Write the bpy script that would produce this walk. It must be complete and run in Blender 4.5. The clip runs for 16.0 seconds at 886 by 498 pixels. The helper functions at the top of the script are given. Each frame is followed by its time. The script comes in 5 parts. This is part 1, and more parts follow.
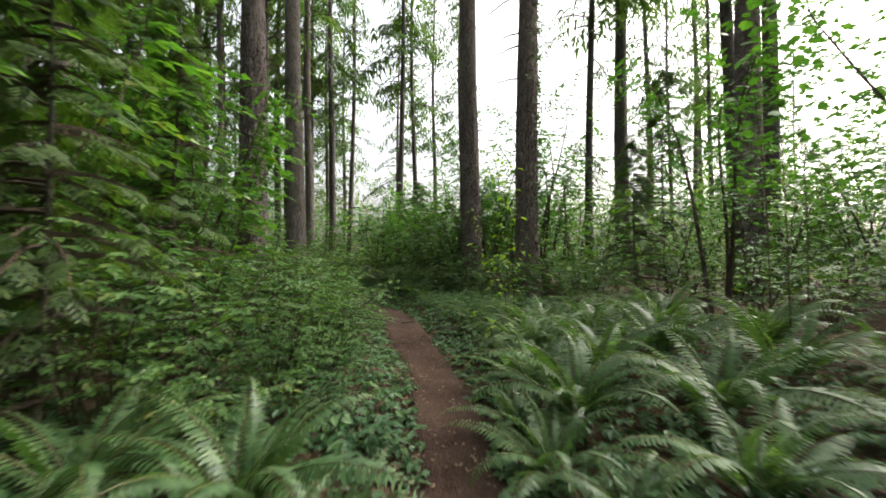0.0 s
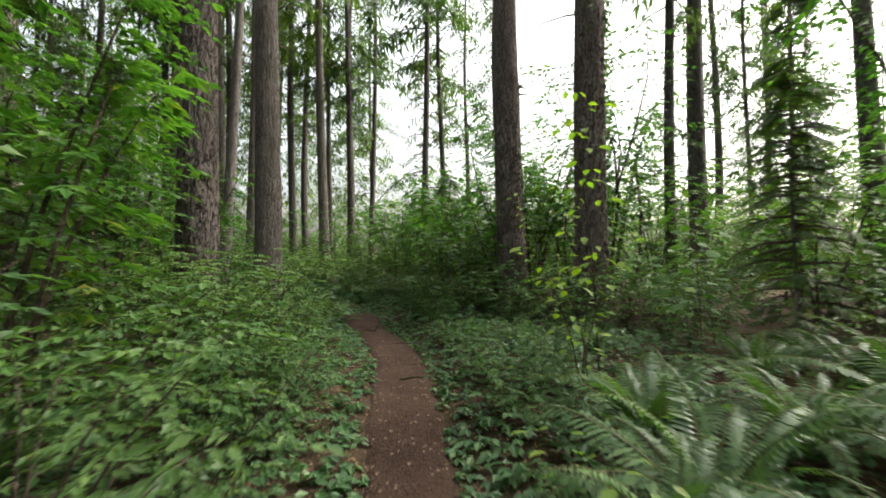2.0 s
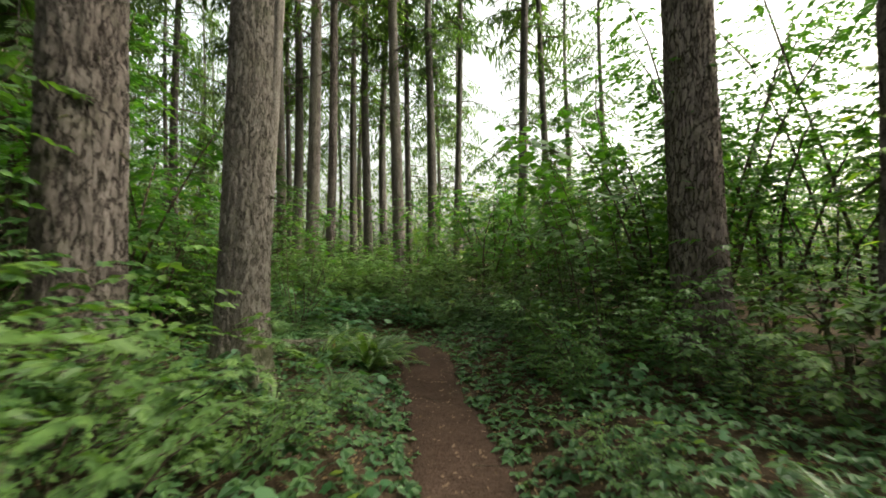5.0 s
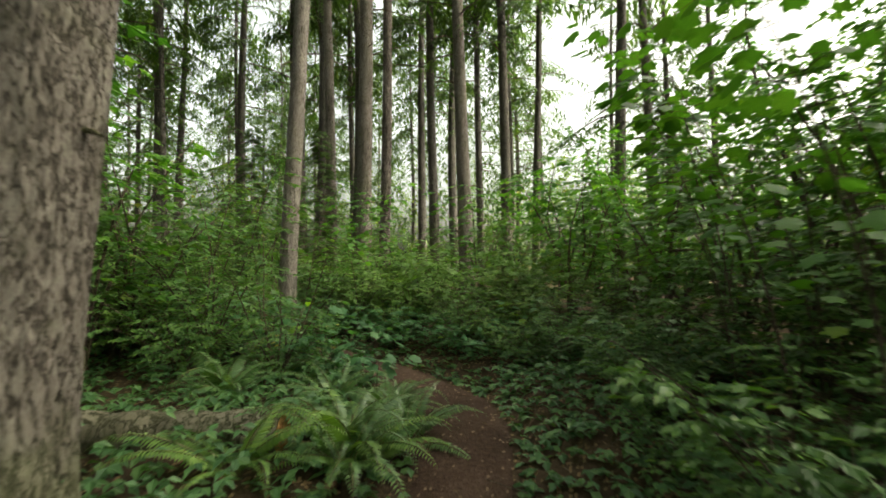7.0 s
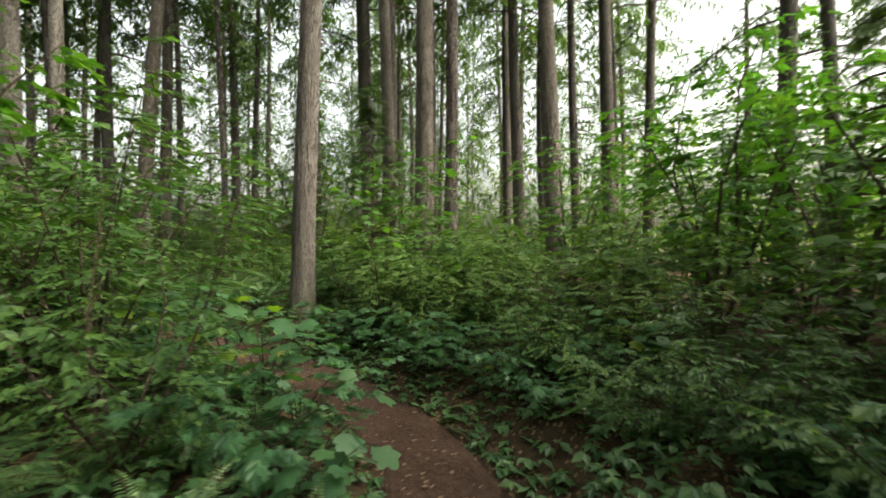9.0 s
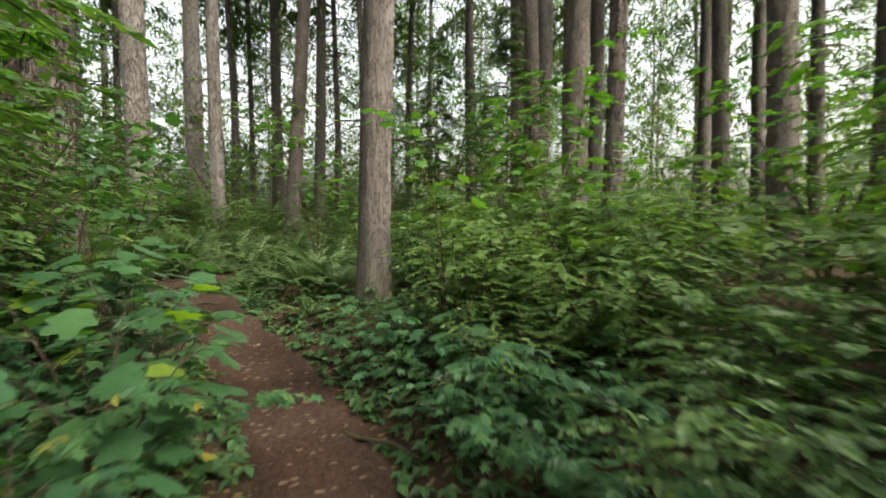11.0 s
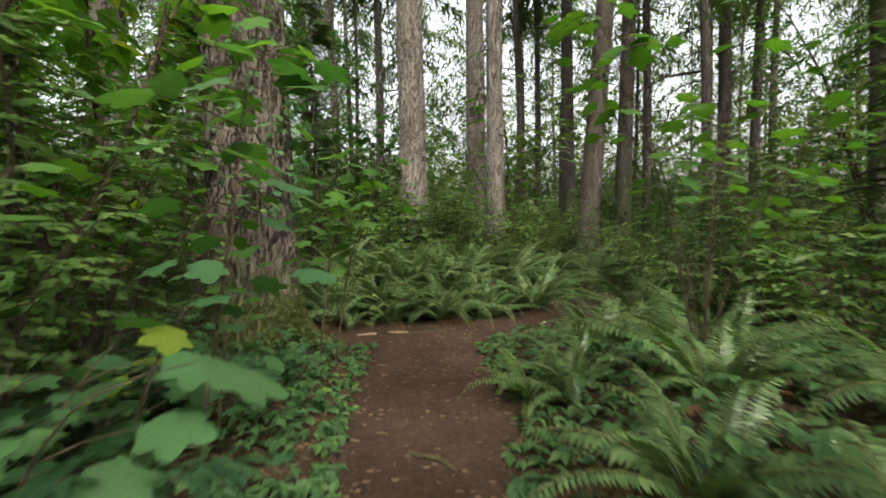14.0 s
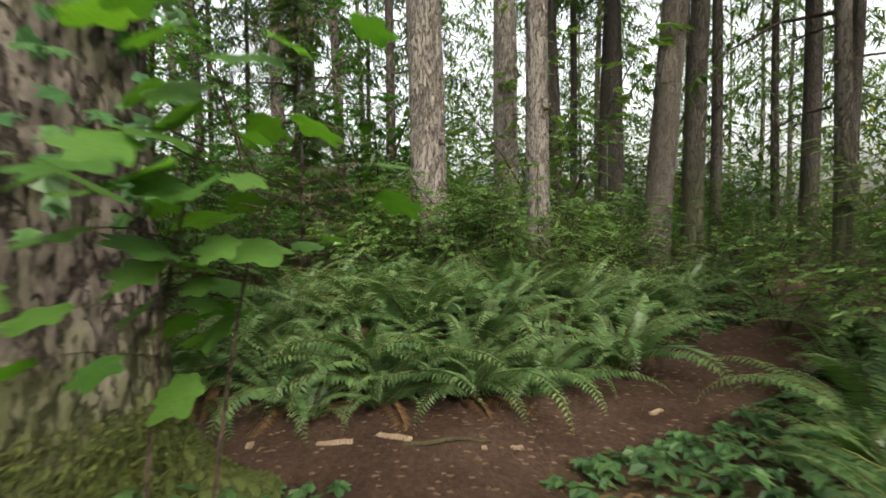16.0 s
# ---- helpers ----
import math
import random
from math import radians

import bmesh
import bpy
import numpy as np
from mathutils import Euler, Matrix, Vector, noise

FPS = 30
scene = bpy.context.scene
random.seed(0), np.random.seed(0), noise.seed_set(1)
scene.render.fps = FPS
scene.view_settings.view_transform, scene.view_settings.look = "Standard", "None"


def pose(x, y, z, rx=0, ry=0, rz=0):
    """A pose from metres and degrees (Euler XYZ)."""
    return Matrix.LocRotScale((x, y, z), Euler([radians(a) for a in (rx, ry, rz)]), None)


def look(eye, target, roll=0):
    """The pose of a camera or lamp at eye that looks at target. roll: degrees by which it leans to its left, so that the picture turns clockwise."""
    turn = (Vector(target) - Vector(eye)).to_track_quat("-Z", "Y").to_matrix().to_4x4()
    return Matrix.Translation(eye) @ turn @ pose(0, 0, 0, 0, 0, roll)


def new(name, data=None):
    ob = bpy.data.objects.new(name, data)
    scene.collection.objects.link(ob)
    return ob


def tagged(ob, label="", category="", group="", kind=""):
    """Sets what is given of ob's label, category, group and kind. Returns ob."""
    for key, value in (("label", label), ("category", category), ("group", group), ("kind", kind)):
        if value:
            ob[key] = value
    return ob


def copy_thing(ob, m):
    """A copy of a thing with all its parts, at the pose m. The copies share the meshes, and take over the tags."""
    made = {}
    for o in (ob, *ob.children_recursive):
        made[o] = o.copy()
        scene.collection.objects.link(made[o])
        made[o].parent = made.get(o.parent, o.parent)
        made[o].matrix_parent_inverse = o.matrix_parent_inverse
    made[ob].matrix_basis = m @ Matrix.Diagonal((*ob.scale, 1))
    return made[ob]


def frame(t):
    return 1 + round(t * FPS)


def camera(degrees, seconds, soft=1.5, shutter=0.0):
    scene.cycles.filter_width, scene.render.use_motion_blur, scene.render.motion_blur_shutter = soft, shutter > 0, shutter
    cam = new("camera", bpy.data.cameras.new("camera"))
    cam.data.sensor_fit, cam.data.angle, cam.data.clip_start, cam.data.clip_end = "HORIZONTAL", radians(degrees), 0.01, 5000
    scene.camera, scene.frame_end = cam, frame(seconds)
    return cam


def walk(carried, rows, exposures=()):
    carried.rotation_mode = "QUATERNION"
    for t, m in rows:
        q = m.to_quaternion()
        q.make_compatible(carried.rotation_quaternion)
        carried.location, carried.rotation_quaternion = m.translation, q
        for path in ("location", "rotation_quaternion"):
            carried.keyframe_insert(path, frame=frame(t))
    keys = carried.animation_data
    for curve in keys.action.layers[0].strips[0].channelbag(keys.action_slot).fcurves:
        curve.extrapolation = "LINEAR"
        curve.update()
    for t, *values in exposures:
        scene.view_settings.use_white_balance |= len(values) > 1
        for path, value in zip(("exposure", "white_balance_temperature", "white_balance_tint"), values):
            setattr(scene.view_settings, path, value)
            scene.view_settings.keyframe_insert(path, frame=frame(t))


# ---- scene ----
cam = camera(88, 16.0, soft=1.6, shutter=0.5)
# seconds, x, y, z, yaw, pitch, roll
PATH = [
    (0.0, 0.000, 0.000, 1.400, 0.00, 1.90, 0.00),
    (0.5, 0.012, 0.831, 1.487, 0.30, 1.90, 0.10),
    (1.0, 0.093, 1.643, 1.567, 1.40, 1.90, 0.20),
    (1.5, 0.105, 2.443, 1.561, 2.30, 1.90, 0.20),
    (2.0, 0.105, 3.243, 1.580, 4.40, 2.00, 0.30),
    (2.5, 0.025, 3.887, 1.598, 6.70, 2.00, 0.10),
    (3.0, -0.081, 4.545, 1.642, 9.00, 2.00, 0.20),
    (3.5, -0.149, 5.189, 1.673, 12.50, 2.00, 0.10),
    (4.0, -0.329, 5.884, 1.698, 13.70, 1.90, 0.10),
    (4.2, -0.401, 6.162, 1.708, 14.18, 1.86, 0.10),
    (6.3, -0.820, 8.890, 1.740, 20.61, 1.70, 0.20),
    (6.5, -0.892, 9.151, 1.750, 22.13, 1.70, 0.20),
    (7.0, -1.070, 9.804, 1.776, 25.93, 1.70, 0.20),
    (7.5, -1.323, 10.431, 1.766, 28.33, 1.50, 0.40),
    (8.0, -1.585, 11.046, 1.758, 30.33, 1.30, 0.70),
    (8.2, -1.690, 11.292, 1.755, 31.13, 1.22, 0.82),
    (10.3, -2.150, 13.750, 1.720, 53.20, -3.34, 0.16),
    (10.5, -2.401, 13.927, 1.696, 54.96, -3.30, 0.20),
    (11.0, -3.028, 14.371, 1.635, 59.36, -3.20, 0.30),
    (11.5, -3.655, 14.690, 1.635, 64.46, -3.20, 0.50),
    (12.0, -4.283, 14.933, 1.650, 71.66, -3.10, 0.50),
    (12.5, -4.989, 15.025, 1.680, 76.96, -3.10, 0.50),
    (13.0, -5.680, 15.048, 1.756, 82.86, -3.00, 0.70),
    (13.5, -6.358, 14.965, 1.772, 90.06, -3.00, 0.70),
    (14.0, -6.995, 14.908, 1.832, 93.26, -2.80, 0.90),
    (14.5, -7.568, 14.850, 1.924, 94.56, -2.70, 0.80),
    (15.0, -8.163, 14.761, 1.939, 95.06, -2.70, 0.80),
    (15.5, -8.744, 14.728, 1.954, 95.46, -2.50, 0.90),
    (16.0, -9.359, 14.664, 1.901, 95.36, -2.60, 0.90),
]
walk(cam, [(t, pose(x, y, z, 90 + p, r, w)) for t, x, y, z, w, p, r in PATH],
     exposures=[(0.0, 2.05, 6600, 9), (4.0, 2.2, 6900, 4), (7.0, 2.2, 7500, -2), (10.5, 2.4, 6900, 9), (13.0, 2.15, 6900, 9), (16.0, 2.3, 7000, 9)])

# ---------------------------------------------------------------- light
SUN_EL, SUN_AZ = 42.0, 70.0          # degrees; azimuth clockwise from +y
world = bpy.data.worlds.new("sky")
scene.world = world
world.use_nodes = True
wn, wl = world.node_tree.nodes, world.node_tree.links
sky = wn.new("ShaderNodeTexSky")
sky.sky_type = 'NISHITA'
sky.sun_disc = False
sky.sun_elevation, sky.sun_rotation = radians(SUN_EL), radians(SUN_AZ)
sky.dust_density, sky.ozone_density = 10.0, 0.2
wn["Background"].inputs["Strength"].default_value = 0.15
veil = wn.new("ShaderNodeHueSaturation")          # thin high cloud whitens the sky
veil.inputs["Saturation"].default_value = 0.4
wl.new(sky.outputs[0], veil.inputs["Color"])
wl.new(veil.outputs[0], wn["Background"].inputs["Color"])
sun = new("sun", bpy.data.lights.new("sun", "SUN"))
sun.data.energy, sun.data.angle, sun.data.color = 0.5, radians(90.0), (1.0, 0.93, 0.85)
sx, sy = math.sin(radians(SUN_AZ)), math.cos(radians(SUN_AZ))
sun.matrix_world = look((sx * 60, sy * 60, 60 * math.tan(radians(SUN_EL))), (0, 0, 0))

# ---------------------------------------------------------------- numeric helpers
rng = np.random.default_rng(7)


def vnoise(p, seed=0):
    """Smooth value noise in 0..1 at the points p (n, 3)."""
    p = np.asarray(p, float)
    i = np.floor(p).astype(np.int64)
    f = p - i
    f = f * f * (3 - 2 * f)
    out = np.zeros(len(p))
    for dx in (0, 1):
        for dy in (0, 1):
            for dz in (0, 1):
                h = (i[:, 0] + dx) * 374761393 + (i[:, 1] + dy) * 668265263 + (i[:, 2] + dz) * 2147483647 + seed * 974711
                h = (h ^ (h >> 13)) * 1274126177
                h = (h ^ (h >> 16)) & 0xFFFF
                w = (f[:, 0] if dx else 1 - f[:, 0]) * (f[:, 1] if dy else 1 - f[:, 1]) * (f[:, 2] if dz else 1 - f[:, 2])
                out += w * h / 65535.0
    return out


def fbm(p, seed=0, octaves=3):
    p = np.asarray(p, float)
    return sum(vnoise(p * 2 ** k, seed + k) * 0.5 ** k for k in range(octaves)) / sum(0.5 ** k for k in range(octaves))


def mesh_np(name, verts, faces, mats, smooth=False, slots=None):
    """One mesh from an array of vertices and a list of face arrays (each n x 3 or n x 4)."""
    me = bpy.data.meshes.new(name)
    verts = np.asarray(verts, np.float32)
    faces = [np.asarray(a, np.int32) for a in faces if len(a)]
    me.vertices.add(len(verts))
    me.vertices.foreach_set("co", verts.ravel())
    loops = np.concatenate([a.ravel() for a in faces])
    sizes = np.concatenate([np.full(len(a), a.shape[1], np.int32) for a in faces])
    me.loops.add(len(loops))
    me.loops.foreach_set("vertex_index", loops)
    me.polygons.add(len(sizes))
    me.polygons.foreach_set("loop_start", np.concatenate([[0], np.cumsum(sizes)[:-1]]).astype(np.int32))
    if slots is not None:
        me.polygons.foreach_set("material_index", np.asarray(slots, np.int32))
    me.polygons.foreach_set("use_smooth", np.full(len(sizes), smooth))
    for m in (mats if isinstance(mats, (list, tuple)) else [mats]):
        me.materials.append(m)
    me.update(calc_edges=True)
    return me


def put(name, me, parent=None, m=None, label=""):
    """A part on the mesh me, under parent."""
    ob = new(name, me)
    if parent is not None:
        ob.parent = parent
    if m is not None:
        ob.matrix_basis = m
    return tagged(ob, label)


def norm(a):
    return a / np.maximum(np.linalg.norm(a, axis=-1, keepdims=True), 1e-9)


OVATE = (np.array([(0, 0, 0), (0.42, 0.30, 0.07), (1, 0, -0.06), (0.42, -0.30, 0.07)]), np.array([(0, 2, 1), (0, 3, 2)]))
OVATE_FULL = (np.array([(0, 0, 0), (0.12, 0.16, 0.03), (0.38, 0.31, 0.07), (0.72, 0.20, 0.04), (1, 0, -0.08), (0.72, -0.20, 0.04),
                        (0.38, -0.31, 0.07), (0.12, -0.16, 0.03), (0.38, 0, 0.0), (0.72, 0, -0.02)]),
              np.array([(0, 8, 1), (1, 8, 2), (2, 8, 9), (2, 9, 3), (3, 9, 4), (0, 7, 8), (7, 6, 8), (6, 9, 8), (6, 5, 9), (5, 4, 9)]))


def lobed(lobes=5, notch=0.5):
    """A lobed leaf like a maple's or thimbleberry's: stalk at the origin, tip at x = 1."""
    pts = [(0.0, 0.0)]
    for k in range(lobes):
        a = radians(-118 + 236 * k / (lobes - 1))
        reach = 0.62 - 0.16 * abs(k - (lobes - 1) / 2) / ((lobes - 1) / 2) * 1.1
        for da, q in ((-19, 0.80), (-9, 0.93), (0, 1.0), (9, 0.93), (19, 0.80)):
            pts.append((0.38 + reach * q * math.cos(a + radians(da)), reach * q * math.sin(a + radians(da))))
        if k < lobes - 1:
            b = a + radians(118 / (lobes - 1))
            pts.append((0.38 + reach * notch * math.cos(b), reach * notch * math.sin(b)))
    v = [(0.38, 0, 0.0)] + [(x, y, -0.10 * (abs(y) * 1.6) ** 2 - 0.10 * max(0, x - 0.5) + 0.02 * math.sin(9 * y)) for x, y in pts]
    n = len(pts)
    return np.array(v), np.array([(0, 1 + k, 1 + (k + 1) % n) for k in range(n)])


MAPLE = lobed(5, 0.70)
MAPLE_SMALL = (np.array([(0, 0, 0), (0.16, 0.42, -0.05), (0.42, 0.24, 0.02), (0.72, 0.46, -0.06), (0.66, 0.17, 0.01), (1, 0, -0.08),
                         (0.66, -0.17, 0.01), (0.72, -0.46, -0.06), (0.42, -0.24, 0.02), (0.16, -0.42, -0.05)]),
               np.array([(0, 2, 1), (0, 4, 2), (2, 4, 3), (0, 5, 4), (0, 6, 5), (0, 8, 6), (6, 8, 7), (0, 9, 8)]))

MAPLE_FAR = (np.array([(0, 0, 0), (0.35, 0.45, -0.04), (0.5, 0.18, 0.02), (1, 0, -0.08), (0.5, -0.18, 0.02), (0.35, -0.45, -0.04)]),
             np.array([(0, 2, 1), (0, 3, 2), (0, 4, 3), (0, 5, 4)]))


def leaves(tpl, pos, way, up, size):
    """Many leaves from one template: at pos, pointing along way, faces towards up."""
    tv, tf = tpl
    x = norm(way)
    y = norm(np.cross(up, x))
    z = np.cross(x, y)
    size = np.asarray(size).reshape(-1, 1, 1)
    v = pos[:, None] + size * (tv[None, :, 0:1] * x[:, None] + tv[None, :, 1:2] * y[:, None] + tv[None, :, 2:3] * z[:, None])
    f = tf[None] + (np.arange(len(pos)) * len(tv))[:, None, None]
    return v.reshape(-1, 3), f.reshape(-1, tf.shape[1])


def tube(points, radii, sides=5):
    """A tapered tube along points."""
    p = np.asarray(points, float)
    r = np.asarray(radii, float)
    d = norm(np.gradient(p, axis=0))
    ref = np.where(np.abs(d[:, 2:3]) > 0.9, np.array([[1.0, 0, 0]]), np.array([[0, 0, 1.0]]))
    u = norm(np.cross(ref, d))
    w = np.cross(d, u)
    a = np.arange(sides) / sides * 2 * np.pi
    v = p[:, None] + r[:, None, None] * (np.cos(a)[None, :, None] * u[:, None] + np.sin(a)[None, :, None] * w[:, None])
    n = len(p)
    k = np.arange(n - 1)[:, None] * sides
    j = np.arange(sides)[None]
    f = np.stack([k + j, k + (j + 1) % sides, k + sides + (j + 1) % sides, k + sides + j], -1).reshape(-1, 4)
    return v.reshape(-1, 3), f


class Bag:
    """Collects vertices and faces of several pieces for one mesh."""

    def __init__(self):
        self.v, self.f, self.s, self.n = [], [], [], 0

    def add(self, v, f, slot=0):
        self.v.append(v)
        self.f.append(np.asarray(f) + self.n)
        self.s.append(np.full(len(f), slot))
        self.n += len(v)

    def mesh(self, name, mats, smooth=False):
        return mesh_np(name, np.concatenate(self.v), self.f, mats, smooth, np.concatenate(self.s))


# ---------------------------------------------------------------- materials
def nodes_of(name):
    m = bpy.data.materials.new(name)
    m.use_nodes = True
    return m, m.node_tree.nodes, m.node_tree.links, m.node_tree.nodes["Principled BSDF"]


def ramp(n, stops):
    r = n.new("ShaderNodeValToRGB")
    while len(r.color_ramp.elements) < len(stops):
        r.color_ramp.elements.new(0.5)
    for e, (p, c) in zip(r.color_ramp.elements, stops):
        e.position, e.color = p, (*c, 1)
    return r


def noise_node(n, l, coord, scale, detail=4, rough=0.6, stretch=None):
    t = n.new("ShaderNodeTexNoise")
    t.inputs["Scale"].default_value, t.inputs["Detail"].default_value, t.inputs["Roughness"].default_value = scale, detail, rough
    if stretch:
        mp = n.new("ShaderNodeMapping")
        mp.inputs["Scale"].default_value = stretch
        l.new(coord, mp.inputs["Vector"])
        coord = mp.outputs[0]
    l.new(coord, t.inputs["Vector"])
    return t


def leaf_mat(name, dark, mid, light, old=None, old_share=0.0, through_share=0.4, rough=0.45):
    """A leaf: colour differs from leaf to leaf and plant to plant, light shines through."""
    m, n, l, b = nodes_of(name)
    geo, info, tc = n.new("ShaderNodeNewGeometry"), n.new("ShaderNodeObjectInfo"), n.new("ShaderNodeTexCoord")
    add = n.new("ShaderNodeMath")
    add.operation = 'MULTIPLY_ADD'
    add.inputs[1].default_value = 0.65
    l.new(geo.outputs["Random Per Island"], add.inputs[0])
    sc = n.new("ShaderNodeMath")
    sc.operation = 'MULTIPLY'
    sc.inputs[1].default_value = 0.35
    l.new(info.outputs["Random"], sc.inputs[0])
    l.new(sc.outputs[0], add.inputs[2])
    stops = [(0.0, dark), (0.5, mid), (0.93 - old_share, light)]
    if old:
        stops += [(1.0 - old_share * 0.5, old)]
    r = ramp(n, stops)
    l.new(add.outputs[0], r.inputs[0])
    nz = noise_node(n, l, tc.outputs["Object"], 14, 3)
    mix = n.new("ShaderNodeMix")
    mix.data_type, mix.blend_type = 'RGBA', 'MULTIPLY'
    mix.inputs[0].default_value = 0.55
    rr = ramp(n, [(0.25, (0.55, 0.6, 0.5)), (0.75, (1.25, 1.2, 1.1))])
    l.new(nz.outputs["Fac"], rr.inputs[0])
    l.new(r.outputs[0], mix.inputs[6])
    l.new(rr.outputs[0], mix.inputs[7])
    l.new(mix.outputs[2], b.inputs["Base Color"])
    b.inputs["Roughness"].default_value = rough
    b.inputs["Specular IOR Level"].default_value = 0.35
    tr = n.new("ShaderNodeBsdfTranslucent")
    tint = n.new("ShaderNodeMix")
    tint.data_type, tint.blend_type = 'RGBA', 'MULTIPLY'
    tint.inputs[0].default_value = 1.0
    tint.inputs[7].default_value = (1.5, 1.7, 0.55, 1)
    l.new(mix.outputs[2], tint.inputs[6])
    l.new(tint.outputs[2], tr.inputs["Color"])
    ms = n.new("ShaderNodeMixShader")
    ms.inputs[0].default_value = through_share
    l.new(b.outputs[0], ms.inputs[1])
    l.new(tr.outputs[0], ms.inputs[2])
    l.new(ms.outputs[0], n["Material Output"].inputs["Surface"])
    return m


def bark_mat(name, deep, mid, pale, moss=0.25, moss_top=1.2, grain=9.0, stretch=0.24, relief=0.02):
    """Conifer bark: a network of dark furrows round paler plates, lichen, and moss towards the foot."""
    m, n, l, b = nodes_of(name)
    tc = n.new("ShaderNodeTexCoord")
    o = tc.outputs["Object"]
    a = noise_node(n, l, o, grain * 2.1, 4, 0.6, (1, 1, stretch))
    c = noise_node(n, l, o, grain * 5.5, 5, 0.7, (1, 1, 0.45))
    d = noise_node(n, l, o, grain * 0.28, 3, 0.6, (1, 1, 0.6))
    off = n.new("ShaderNodeMath")
    off.operation = 'SUBTRACT'
    off.inputs[1].default_value = 0.5
    l.new(a.outputs["Fac"], off.inputs[0])
    ab = n.new("ShaderNodeMath")
    ab.operation = 'ABSOLUTE'
    l.new(off.outputs[0], ab.inputs[0])
    plate = n.new("ShaderNodeMapRange")
    plate.interpolation_type = 'SMOOTHSTEP'
    plate.inputs["From Min"].default_value, plate.inputs["From Max"].default_value = 0.0, 0.055
    l.new(ab.outputs[0], plate.inputs[0])
    r = ramp(n, [(0.0, deep), (0.45, mid), (1.0, pale)])
    tone = n.new("ShaderNodeMath")
    tone.operation = 'MULTIPLY'
    l.new(plate.outputs[0], tone.inputs[0])
    big = n.new("ShaderNodeMapRange")
    big.inputs["From Min"].default_value, big.inputs["From Max"].default_value = 0.3, 0.7
    big.inputs["To Min"].default_value, big.inputs["To Max"].default_value = 0.45, 1.0
    l.new(d.outputs["Fac"], big.inputs[0])
    l.new(big.outputs[0], tone.inputs[1])
    l.new(tone.outputs[0], r.inputs[0])
    fine = ramp(n, [(0.3, (0.55, 0.53, 0.52)), (0.7, (1.3, 1.3, 1.28))])
    l.new(c.outputs["Fac"], fine.inputs[0])
    mul = n.new("ShaderNodeMix")
    mul.data_type, mul.blend_type = 'RGBA', 'MULTIPLY'
    mul.inputs[0].default_value = 0.85
    l.new(r.outputs[0], mul.inputs[6])
    l.new(fine.outputs[0], mul.inputs[7])
    # moss and algae patches
    g = noise_node(n, l, o, 2.6, 5, 0.7)
    sep = n.new("ShaderNodeSeparateXYZ")
    l.new(o, sep.inputs[0])
    mr = n.new("ShaderNodeMapRange")
    mr.inputs["From Min"].default_value, mr.inputs["From Max"].default_value = 0.0, moss_top
    mr.inputs["To Min"].default_value, mr.inputs["To Max"].default_value = 0.62, 0.0
    l.new(sep.outputs[2], mr.inputs[0])
    su = n.new("ShaderNodeMath")
    su.operation = 'ADD'
    l.new(g.outputs["Fac"], su.inputs[0])
    l.new(mr.outputs[0], su.inputs[1])
    gr = ramp(n, [(0.52, (0, 0, 0)), (0.85, (moss * 3, moss * 3, moss * 3))])
    l.new(su.outputs[0], gr.inputs[0])
    mm = n.new("ShaderNodeMix")
    mm.data_type = 'RGBA'
    mm.inputs[7].default_value = (0.075, 0.095, 0.028, 1)
    l.new(gr.outputs[0], mm.inputs[0])
    l.new(mul.outputs[2], mm.inputs[6])
    l.new(mm.outputs[2], b.inputs["Base Color"])
    b.inputs["Roughness"].default_value = 0.92
    b.inputs["Specular IOR Level"].default_value = 0.15
    bump = n.new("ShaderNodeBump")
    bump.inputs["Strength"].default_value, bump.inputs["Distance"].default_value = 1.0, relief
    l.new(plate.outputs[0], bump.inputs["Height"])
    bump2 = n.new("ShaderNodeBump")
    bump2.inputs["Strength"].default_value, bump2.inputs["Distance"].default_value = 0.8, 0.012
    l.new(c.outputs["Fac"], bump2.inputs["Height"])
    l.new(bump.outputs[0], bump2.inputs["Normal"])
    l.new(bump2.outputs[0], b.inputs["Normal"])
    return m


